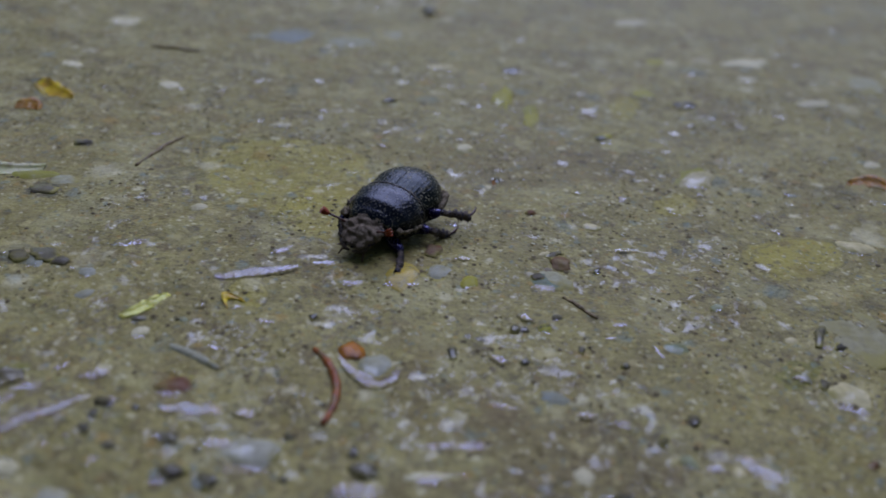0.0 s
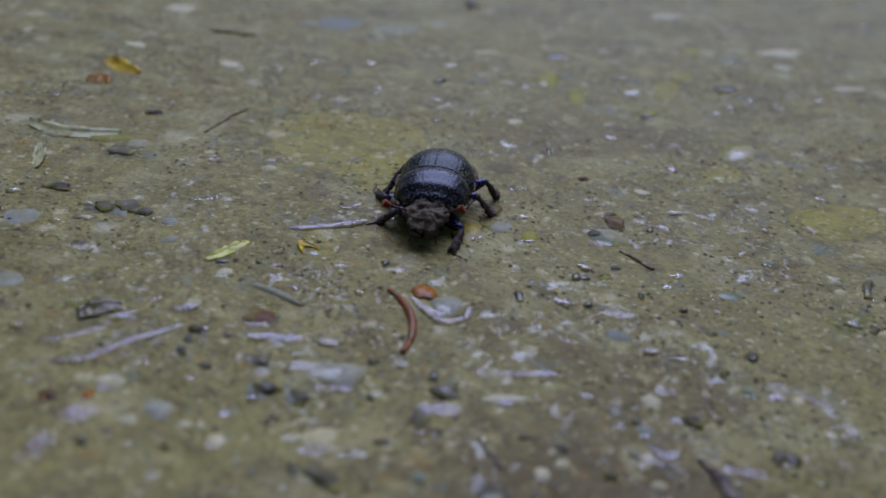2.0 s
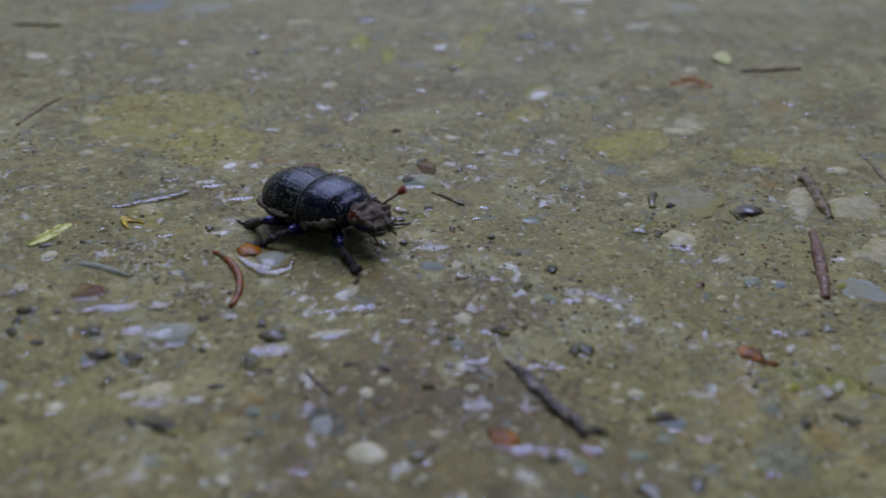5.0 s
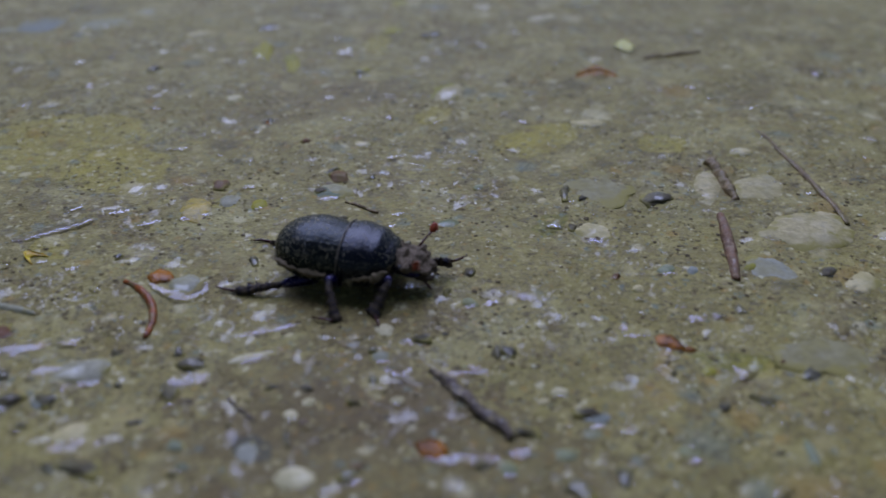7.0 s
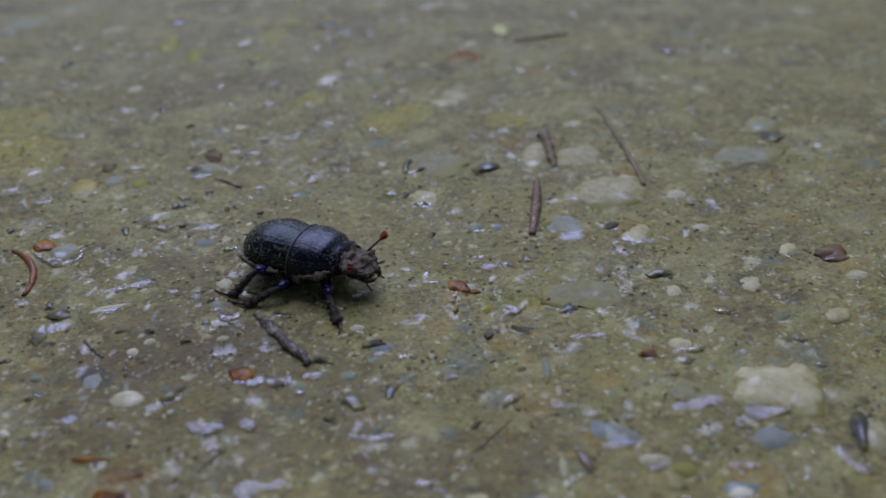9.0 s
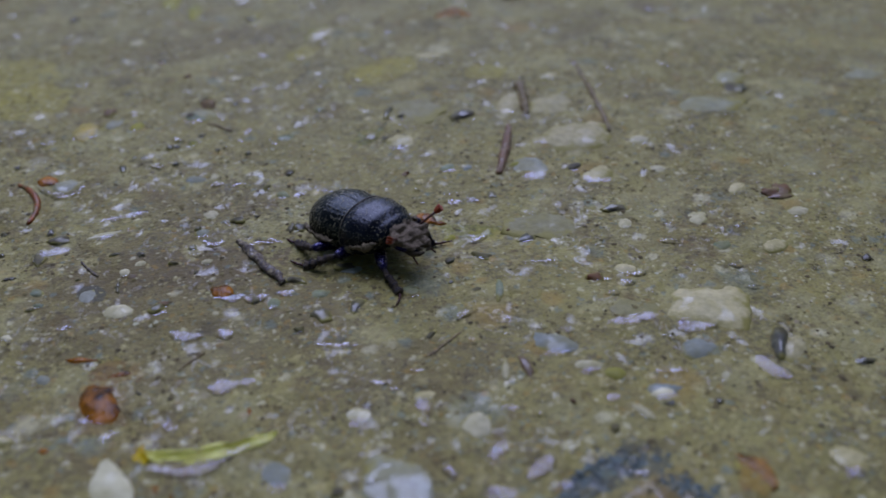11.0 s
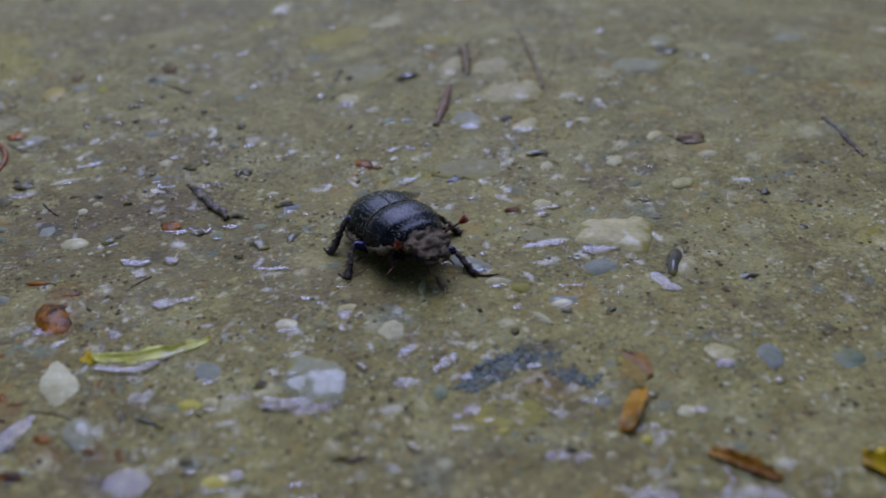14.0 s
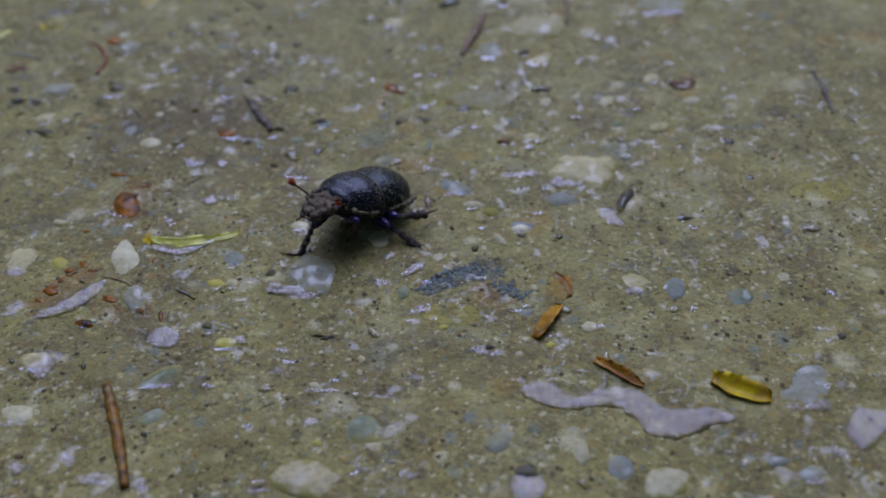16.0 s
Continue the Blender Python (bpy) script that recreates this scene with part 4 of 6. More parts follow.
runnel("water", "clear winding pool of shallow water mirroring the pale sky", [(-3.65, -4.03, 0.06), (-3.19, -4.16, 0.14), (-2.90, -4.02, 0.12), (-2.55, -3.88, 0.05)])
runnel("water", "clear winding pool of shallow water mirroring the pale sky", [(4.99, -7.75, 0.13), (5.05, -7.92, 0.54), (5.17, -8.05, 0.62)])
runnel("water", "clear winding pool of shallow water mirroring the pale sky", [(-1.90, -4.97, 0.14), (-1.72, -5.10, 0.19), (-1.50, -5.12, 0.17), (-1.31, -5.06, 0.13)])
runnel("water", "clear winding pool of shallow water mirroring the pale sky", [(-3.40, -5.85, 0.13), (-3.25, -5.75, 0.32), (-3.11, -5.86, 0.28), (-3.05, -5.95, 0.19)])
runnel("water", "clear winding pool of shallow water mirroring the pale sky", [(-4.78, -6.17, 0.29), (-4.59, -6.13, 0.34), (-4.47, -6.11, 0.13)])
runnel("water", "clear winding pool of shallow water mirroring the pale sky", [(0.90, -8.34, 0.16), (1.07, -8.44, 0.39), (1.24, -8.50, 0.23)])
runnel("water", "clear winding pool of shallow water mirroring the pale sky", [(-0.15, -5.00, 0.08), (0.06, -4.87, 0.15), (0.20, -4.75, 0.08)])
runnel("water", "clear winding pool of shallow water mirroring the pale sky", [(-7.08, 3.39, 0.12), (-6.85, 3.53, 0.21), (-6.56, 3.66, 0.21), (-6.17, 3.81, 0.12)])
runnel("water", "clear winding pool of shallow water mirroring the pale sky", [(-6.55, 4.03, 0.10), (-6.45, 4.10, 0.15), (-6.34, 4.15, 0.10)])
runnel("water", "clear winding pool of shallow water mirroring the pale sky", [(-7.90, 1.42, 0.09), (-7.76, 1.49, 0.12), (-7.63, 1.57, 0.08)])
runnel("water", "clear winding pool of shallow water mirroring the pale sky", [(-5.43, 2.13, 0.06), (-5.24, 1.92, 0.11), (-5.02, 1.83, 0.11)])
runnel("water", "clear winding pool of shallow water mirroring the pale sky", [(-7.58, 1.04, 0.12), (-7.48, 1.10, 0.18), (-7.41, 1.15, 0.09)])
runnel("water", "clear winding pool of shallow water mirroring the pale sky", [(-6.98, 1.07, 0.10), (-6.82, 1.13, 0.12), (-6.69, 1.19, 0.06)])
runnel("water", "clear winding pool of shallow water mirroring the pale sky", [(-2.86, -1.32, 0.08), (-2.73, -1.36, 0.13), (-2.61, -1.32, 0.08)])
runnel("water", "clear winding pool of shallow water mirroring the pale sky", [(-2.59, -1.36, 0.10), (-2.46, -1.44, 0.14), (-2.30, -1.42, 0.08)])
runnel("water", "clear winding pool of shallow water mirroring the pale sky", [(-2.20, -1.39, 0.11), (-2.08, -1.39, 0.11), (-1.98, -1.38, 0.05)])
runnel("water", "clear winding pool of shallow water mirroring the pale sky", [(-3.07, 0.03, 0.05), (-2.97, -0.07, 0.11), (-2.87, -0.06, 0.11), (-2.81, 0.02, 0.07)])
runnel("water", "clear winding pool of shallow water mirroring the pale sky", [(-2.42, -0.13, 0.07), (-2.27, -0.19, 0.07), (-2.13, -0.25, 0.05)])
runnel("water", "clear winding pool of shallow water mirroring the pale sky", [(2.25, -3.11, 0.16), (2.36, -3.21, 0.21), (2.68, -3.22, 0.18)])
runnel("water", "clear winding pool of shallow water mirroring the pale sky", [(2.89, -2.77, 0.17), (2.90, -2.95, 0.20), (2.88, -3.04, 0.11)])
runnel("water", "clear winding pool of shallow water mirroring the pale sky", [(2.87, -3.84, 0.16), (2.90, -3.99, 0.23), (2.95, -4.14, 0.20), (3.06, -4.24, 0.12)])
runnel("water", "clear winding pool of shallow water mirroring the pale sky", [(-3.46, -1.87, 0.11), (-3.29, -1.98, 0.17), (-3.09, -1.98, 0.12)])
runnel("water", "clear winding pool of shallow water mirroring the pale sky", [(-2.91, -1.94, 0.12), (-2.83, -2.00, 0.17), (-2.76, -2.00, 0.09)])
runnel("water", "clear winding pool of shallow water mirroring the pale sky", [(-3.05, -2.94, 0.14), (-2.89, -2.93, 0.24), (-2.74, -2.95, 0.11), (-2.60, -2.97, 0.17)])
runnel("water", "clear winding pool of shallow water mirroring the pale sky", [(-5.21, 0.08, 0.09), (-5.16, 0.20, 0.17), (-5.10, 0.33, 0.09)])
runnel("water", "clear winding pool of shallow water mirroring the pale sky", [(-5.34, 2.01, 0.06), (-5.06, 1.75, 0.10), (-4.82, 1.84, 0.08), (-4.79, 2.01, 0.06)])
runnel("water", "clear winding pool of shallow water mirroring the pale sky", [(-8.65, 0.29, 0.10), (-8.43, 0.47, 0.20), (-8.20, 0.73, 0.20), (-7.90, 0.99, 0.16), (-7.67, 1.16, 0.08)])
runnel("water", "clear winding pool of shallow water mirroring the pale sky", [(-8.93, 0.60, 0.12), (-8.73, 0.79, 0.20), (-8.53, 0.98, 0.24), (-8.37, 1.09, 0.14)])
water_films([
    (-6.82, 0.70, 0.138, 0.103, 151),
    (-8.15, -0.36, 0.314, 0.158, 3),
    (-8.27, -0.77, 0.199, 0.171, 1),
    (-6.70, 2.11, 0.130, 0.054, 169),
    (0.40, 0.22, 0.148, 0.095, 0),
])
water_films([
    (-0.34, 0.05, 0.212, 0.051, 169),
    (-4.33, 5.32, 0.286, 0.118, 168),
    (2.23, 1.65, 0.173, 0.122, 29),
    (-4.66, -1.51, 0.140, 0.086, 176),
    (0.37, -2.56, 0.096, 0.087, 36),
    (3.95, -1.33, 0.132, 0.086, 0),
    (3.00, -0.69, 0.111, 0.067, 173),
    (1.23, -1.52, 0.167, 0.068, 167),
    (1.74, -3.82, 0.114, 0.076, 179),
    (1.06, -4.12, 0.098, 0.070, 180),
    (-0.03, -4.01, 0.115, 0.063, 169),
    (-0.88, -3.76, 0.169, 0.112, 87),
])
water_films([
    (-0.05, -6.78, 0.131, 0.069, 164),
    (-0.02, -5.85, 0.171, 0.066, 164),
    (-2.25, -5.93, 0.177, 0.109, 176),
    (0.13, -5.61, 0.140, 0.114, 169),
    (-1.09, -6.89, 0.236, 0.043, 174),
    (-1.67, -6.17, 0.177, 0.066, 173),
    (-4.52, -7.66, 0.137, 0.090, 154),
    (-2.52, -6.68, 0.137, 0.053, 172),
    (1.84, -6.39, 0.105, 0.067, 177),
    (0.78, -6.43, 0.209, 0.094, 174),
])
water_films([
    (5.10, -6.49, 0.209, 0.068, 176),
    (3.34, -5.58, 0.111, 0.064, 178),
    (2.31, -6.20, 0.121, 0.079, 178),
])
twig("spruce_needle", "curved rust-red spruce needle lying on wet silt", "needle", RUST, -5.69, 2.23, -5.42, 1.08, bow=0.18, width=0.105)
twig("spruce_needle", "straight red-brown spruce needle, glossy with water", "needle", REDBROWN, 1.83, 2.39, 1.23, 0.85, bow=0.02, width=0.175)
twig("twig", "short dark twig stub furred with grime", "twig", BROWN, 2.51, 3.97, 2.23, 2.71, bow=0.00, width=0.21)
twig("twig", "dark purplish-brown twig with beads of water", "twig", BARK, -2.61, -0.08, -2.12, -1.20, bow=0.00, width=0.155)
twig("twig", "thin brown bent twig on pale stones", "twig", BROWN, 3.80, 4.95, 3.35, 1.81, bow=0.04, width=0.1)
twig("twig", "thin dark twig lying on wet silt", "twig", BROWN, -8.95, 6.16, -8.63, 7.41, bow=0.02, width=0.067)
twig("twig", "thin dark twig with a thick end", "twig", BARK, 7.26, -0.50, 7.11, -1.80, bow=0.03, width=0.091)
twig("conifer_needle", "long orange-brown needle, half sunk and wet", "needle", LONGNEEDLE, -3.76, -6.52, -3.26, -8.04, bow=0.02, width=0.165)
twig("twig", "knobbly dark twig far out on the silt", "twig", BROWN, 3.52, 8.71, 4.79, 8.84, bow=-0.01, width=0.110)
twig("twig", "thin brown twig sunk in silt", "twig", BROWN, -0.69, -3.01, -0.21, -2.67, bow=-0.01, width=0.037)
twig("twig", "thin dark twig sunk in silt", "twig", BARK, -4.61, -0.07, -4.37, -0.47, bow=-0.01, width=0.041)
twig("twig", "thin dry brown sliver on the silt", "twig", BROWN, -2.96, 3.75, -2.59, 3.35, bow=0.00, width=0.055)
twig("twig", "dark twig lying far out on the silt", "twig", BROWN, -10.39, 11.33, -9.50, 11.35, bow=-0.02, width=0.087)
twig("twig", "hair-thin olive twig on the silt", "twig", BROWN, -3.36, -2.59, -3.08, -2.33, bow=-0.00, width=0.037)
twig("twig", "short black splinter in water", "twig", BARK, -1.20, -6.03, -1.02, -6.01, bow=0.00, width=0.059)
leaf("leaf", "curled yellow-green leaf strip with upturned edges in water", "leaf", YELLOWLEAF, -3.70, -3.83, -2.37, -3.84, bow=-0.15, width=0.144)
leaf("bud_scale", "narrow red-brown bud scale with an amber tip", "bud scale", REDLEAF, 2.13, -6.75, 2.63, -7.20, bow=0.0, width=0.13, fold=0.9)
leaf("leaf", "folded golden-yellow leaf scrap beside water", "leaf", FOLDLEAF, 3.44, -7.18, 4.04, -7.53, bow=-0.05, width=0.26, fold=0.8)
leaf("leaf", "long pale cream-green leaf strip", "leaf", CREAMLEAF, -11.49, 5.84, -10.10, 5.76, bow=-0.25, width=0.231)
leaf("leaf", "short pale green leaf strip", "leaf", CREAMLEAF, -10.99, 5.15, -10.67, 4.31, bow=0.01, width=0.174)
leaf("leaf", "thin yellow-green leaf sliver", "leaf", YELLOWLEAF, -7.85, 2.48, -7.49, 3.01, bow=-0.03, width=0.118)
leaf("leaf", "golden-yellow leaf scrap on far silt", "leaf", GOLDLEAF, -11.54, 8.91, -10.76, 8.33, bow=-0.06, width=0.304)
leaf("leaf", "orange-red leaf scrap on far silt", "leaf", REDLEAF, -11.46, 7.86, -11.03, 7.84, bow=0.03, width=0.237)
leaf("leaf", "olive-brown sodden leaf under water", "leaf", OLIVELEAF, -8.75, 1.10, -8.38, 1.35, bow=0.01, width=0.199)
leaf("leaf", "curled golden leaf crumb", "leaf", GOLDLEAF, -6.79, 2.85, -6.64, 3.01, bow=0.17, width=0.120)
leaf("leaf", "bright lime leaf scrap on far silt", "leaf", YELLOWLEAF, 3.27, 9.56, 3.46, 9.16, bow=0.02, width=0.273)
leaf("bud_scale", "broad amber-brown bud scale standing in silt", "bud scale", AMBERWOOD, 1.83, -5.77, 1.45, -6.30, bow=-0.04, width=0.36, fold=0.2)
sunk_stones("chip", "translucent yellow-amber chip in shallow water", "chip", HONEY, 0.05, [
    (-4.92, 3.87, 0.302, 0.225, 86),
])
leaf("bud_scale", "thin amber-brown bud scale bedded in silt", "bud scale", AMBERWOOD, 1.90, -5.16, 2.02, -5.66, bow=0.05, width=0.16, fold=0.1)
leaf("leaf", "reddish-brown leaf scrap on far silt", "leaf", REDLEAF, 1.82, 7.85, 2.54, 7.72, bow=0.15, width=0.218)

sunk_stones("pebble", "dark wet pebble with a glossy top", "pebble", DARK, 0.090, [
    (0.04, 3.45, 0.151, 0.079, 60),
    (0.19, 3.18, 0.112, 0.067, 49),
    (-1.79, 1.59, 0.132, 0.081, 66),
    (-2.14, 1.26, 0.099, 0.068, 62),
    (-4.24, 2.40, 0.135, 0.074, 90),
    (-3.55, 2.96, 0.104, 0.071, 80),
    (-0.20, 2.48, 0.126, 0.063, 63),
    (-6.62, 0.27, 0.152, 0.123, 166),
    (-6.29, 0.21, 0.129, 0.112, 152),
    (-4.95, 0.53, 0.155, 0.109, 8),
    (-5.70, 0.88, 0.080, 0.069, 110),
    (-7.66, 2.49, 0.110, 0.076, 1),
    (-7.50, 1.08, 0.112, 0.088, 162),
    (-7.19, 1.05, 0.078, 0.046, 115),
    (-6.76, 0.69, 0.125, 0.105, 140),
    (-7.54, 0.69, 0.098, 0.058, 119),
    (-9.15, 3.59, 0.204, 0.155, 170),
    (-3.06, 3.27, 0.092, 0.073, 51),
])
sunk_stones("pebble", "dark wet pebble with a glossy top", "pebble", DARK, 0.090, [
    (-2.83, 2.67, 0.089, 0.056, 76),
    (-2.35, 2.46, 0.076, 0.056, 35),
    (-3.23, 4.18, 0.116, 0.090, 34),
    (-2.48, 4.45, 0.093, 0.068, 60),
    (-5.08, 0.74, 0.102, 0.062, 99),
    (-5.15, 0.13, 0.181, 0.090, 96),
    (-5.89, -0.81, 0.203, 0.122, 157),
    (-6.13, -0.76, 0.088, 0.060, 120),
    (-5.63, 0.31, 0.067, 0.046, 110),
    (-5.41, -0.30, 0.066, 0.046, 152),
    (-1.90, 0.04, 0.139, 0.077, 72),
    (1.10, -0.92, 0.150, 0.097, 39),
    (-0.00, -1.20, 0.110, 0.072, 48),
    (-1.29, -1.88, 0.157, 0.097, 60),
    (-0.02, 3.34, 0.213, 0.071, 70),
    (-2.61, 0.46, 0.121, 0.103, 169),
    (-2.57, -0.18, 0.138, 0.074, 77),
    (-0.23, -0.60, 0.070, 0.049, 49),
])
sunk_stones("pebble", "dark wet pebble with a glossy top", "pebble", DARK, 0.090, [
    (-4.11, -0.74, 0.101, 0.041, 87),
    (-2.46, -1.46, 0.087, 0.075, 65),
    (-1.97, -1.15, 0.133, 0.086, 172),
    (2.38, 0.76, 0.163, 0.111, 23),
    (1.19, 3.00, 0.236, 0.180, 13),
    (-3.21, -0.11, 0.082, 0.062, 84),
    (-3.85, -0.14, 0.075, 0.068, 132),
    (-0.09, -1.66, 0.067, 0.044, 47),
    (0.91, -4.54, 0.087, 0.062, 64),
    (3.96, -4.17, 0.138, 0.077, 175),
    (-1.74, -1.94, 0.160, 0.128, 101),
    (-3.61, -1.34, 0.129, 0.092, 39),
    (-1.89, -4.72, 0.090, 0.074, 151),
    (-2.53, -5.01, 0.047, 0.037, 147),
    (1.60, -4.34, 0.079, 0.059, 179),
    (5.22, -2.35, 0.101, 0.070, 38),
    (2.51, -0.55, 0.171, 0.122, 173),
    (-0.56, -2.65, 0.113, 0.050, 39),
])
sunk_stones("pebble", "dark wet pebble with a glossy top", "pebble", DARK, 0.090, [
    (2.11, -4.40, 0.066, 0.054, 36),
    (5.25, -6.63, 0.076, 0.055, 19),
    (-5.03, -6.00, 0.086, 0.052, 119),
    (-4.09, -6.20, 0.083, 0.053, 116),
    (-3.18, -7.32, 0.062, 0.043, 117),
    (-1.25, -5.97, 0.125, 0.045, 173),
    (-3.04, -5.00, 0.190, 0.045, 142),
    (1.07, -8.24, 0.156, 0.112, 177),
    (0.89, -6.39, 0.071, 0.048, 175),
    (-1.87, -5.13, 0.063, 0.044, 164),
    (0.96, 0.26, 0.121, 0.092, 89),
    (-1.79, 0.03, 0.121, 0.097, 114),
])
sunk_stones("pebble", "dark red-brown pebble, glossy with water", "pebble", REDSTONE, 0.090, [
    (-0.10, 1.26, 0.089, 0.071, 45),
    (-3.55, -1.27, 0.090, 0.071, 162),
    (-2.94, 4.53, 0.172, 0.160, 108),
    (0.34, -3.43, 0.212, 0.071, 98),
    (4.82, -0.60, 0.179, 0.125, 1),
    (1.65, -2.03, 0.116, 0.098, 1),
    (-4.53, -7.50, 0.073, 0.049, 148),
    (0.63, -4.09, 0.051, 0.049, 101),
    (-4.58, 4.52, 0.166, 0.143, 68),
    (-3.28, 5.78, 0.099, 0.078, 45),
])
sunk_stones("pebble", "pale cream-white pebble sunk in the silt", "pebble", CREAM, 0.050, [
    (-4.08, -1.25, 0.191, 0.157, 152),
    (-6.01, -0.35, 0.215, 0.173, 29),
    (-1.48, 0.94, 0.095, 0.077, 63),
    (-1.47, -0.65, 0.102, 0.070, 175),
    (-2.96, 0.69, 0.138, 0.104, 82),
    (-4.04, -0.48, 0.086, 0.076, 121),
    (0.06, 0.97, 0.094, 0.074, 40),
    (2.60, 0.46, 0.330, 0.189, 42),
    (-0.35, 3.26, 0.107, 0.091, 49),
    (-1.53, -3.71, 0.163, 0.119, 160),
    (-0.41, -4.19, 0.183, 0.158, 79),
    (2.92, -5.43, 0.199, 0.177, 117),
    (0.10, -3.43, 0.155, 0.054, 76),
    (-2.41, -4.86, 0.109, 0.091, 138),
    (-5.06, -3.29, 0.121, 0.071, 152),
    (-5.27, -1.57, 0.081, 0.054, 139),
    (-0.81, -3.64, 0.132, 0.093, 164),
    (2.10, -1.90, 0.156, 0.116, 175),
])
sunk_stones("pebble", "pale cream-white pebble sunk in the silt", "pebble", CREAM, 0.050, [
    (2.19, -6.18, 0.118, 0.089, 34),
    (0.99, -3.58, 0.169, 0.089, 169),
    (4.93, -1.17, 0.177, 0.131, 9),
    (-4.74, -6.84, 0.252, 0.147, 161),
    (-1.26, -6.78, 0.071, 0.061, 150),
    (-0.69, -6.41, 0.063, 0.056, 110),
    (1.73, -8.05, 0.179, 0.095, 77),
    (-4.74, -6.03, 0.229, 0.137, 161),
    (2.56, -8.50, 0.252, 0.199, 12),
    (0.03, 2.33, 0.245, 0.220, 114),
    (-7.70, 5.03, 0.134, 0.123, 135),
    (-7.55, 2.27, 0.118, 0.106, 45),
    (-3.13, 4.73, 0.096, 0.070, 29),
    (2.59, 8.89, 0.322, 0.153, 58),
    (-4.30, 7.88, 0.167, 0.132, 68),
])
sunk_stones("pebble", "cloudy grey quartz pebble under water", "pebble", QUARTZ, 0.110, [
    (-3.68, -4.95, 0.191, 0.123, 113),
    (0.84, -7.84, 0.206, 0.133, 31),
])
sunk_stones("pebble", "flat blue-grey stone chip, wet", "pebble", BLUEGREY, 0.040, [
    (-2.45, -4.35, 0.242, 0.170, 97),
    (1.45, -5.82, 0.127, 0.104, 34),
    (-2.62, -5.69, 0.125, 0.100, 131),
    (3.44, -5.59, 0.203, 0.139, 66),
    (1.74, 0.88, 0.363, 0.265, 84),
    (3.83, -8.37, 0.126, 0.074, 2),
    (4.14, -8.55, 0.188, 0.108, 3),
    (-4.45, -0.90, 0.166, 0.114, 96),
    (-1.26, -1.10, 0.138, 0.104, 2),
    (0.83, 1.16, 0.113, 0.077, 49),
    (-8.53, 3.31, 0.127, 0.105, 149),
    (-4.45, 3.99, 0.173, 0.152, 49),
    (-9.22, 3.44, 0.181, 0.122, 126),
    (-8.38, 2.85, 0.125, 0.082, 48),
])
sunk_stones("pebble", "small blue-green stone in the wet silt", "pebble", TEAL, 0.040, [
    (-5.02, -0.96, 0.077, 0.055, 153),
    (-1.70, -1.48, 0.132, 0.109, 7),
    (0.56, 1.28, 0.134, 0.105, 31),
    (-1.74, 2.85, 0.156, 0.147, 57),
    (-3.15, 4.15, 0.238, 0.195, 161),
    (4.28, -5.79, 0.237, 0.190, 41),
    (-3.15, -6.47, 0.332, 0.127, 30),
    (-3.15, -7.08, 0.208, 0.118, 29),
    (-1.94, 1.04, 0.116, 0.097, 133),
    (-0.67, -7.48, 0.225, 0.206, 138),
    (-1.10, 3.81, 0.106, 0.072, 48),
    (-7.18, 2.54, 0.068, 0.059, 130),
])
water_films([
    (-6.42, 4.11, 0.230, 0.058, 40),
    (-5.47, 3.59, 0.225, 0.089, 11),
    (-5.87, 3.96, 0.175, 0.088, 11),
    (-4.82, 3.65, 0.173, 0.045, 11),
    (-6.30, 2.64, 0.137, 0.066, 9),
    (-6.67, 2.86, 0.095, 0.046, 9),
    (-8.28, 4.00, 0.270, 0.129, 29),
    (-7.74, 1.50, 0.148, 0.094, 66),
    (-8.11, 1.58, 0.143, 0.054, 57),
    (-8.31, 1.19, 0.211, 0.102, 25),
    (-6.62, 1.11, 0.295, 0.109, 7),
    (-3.69, 1.60, 0.229, 0.063, 173),
    (-2.53, 1.44, 0.188, 0.059, 10),
    (-4.04, 0.96, 0.300, 0.086, 9),
    (-1.27, 1.02, 0.303, 0.155, 147),
    (-1.96, 2.76, 0.209, 0.042, 109),
    (-2.32, 3.23, 0.126, 0.068, 17),
    (0.21, 2.79, 0.307, 0.104, 129),
])
water_films([
    (-1.71, 0.96, 0.145, 0.081, 18),
    (-4.94, 0.28, 0.226, 0.125, 8),
    (-4.11, 0.56, 0.157, 0.065, 9),
    (3.42, 12.38, 0.575, 0.299, 118),
    (-1.33, 8.49, 0.375, 0.124, 162),
    (-1.96, 8.67, 0.206, 0.093, 19),
    (-9.07, 7.42, 0.273, 0.085, 41),
    (-7.44, 13.94, 0.381, 0.250, 26),
    (-0.42, 0.25, 0.144, 0.067, 64),
    (0.40, 0.51, 0.164, 0.075, 173),
    (0.61, 0.24, 0.164, 0.099, 178),
    (0.45, -1.22, 0.171, 0.076, 173),
    (-2.14, -0.18, 0.167, 0.050, 143),
    (-2.44, -1.43, 0.228, 0.094, 169),
    (1.01, -1.49, 0.143, 0.073, 177),
    (-4.33, 0.46, 0.203, 0.077, 15),
    (-3.50, 0.67, 0.060, 0.041, 165),
    (-6.18, 0.66, 0.199, 0.082, 164),
])
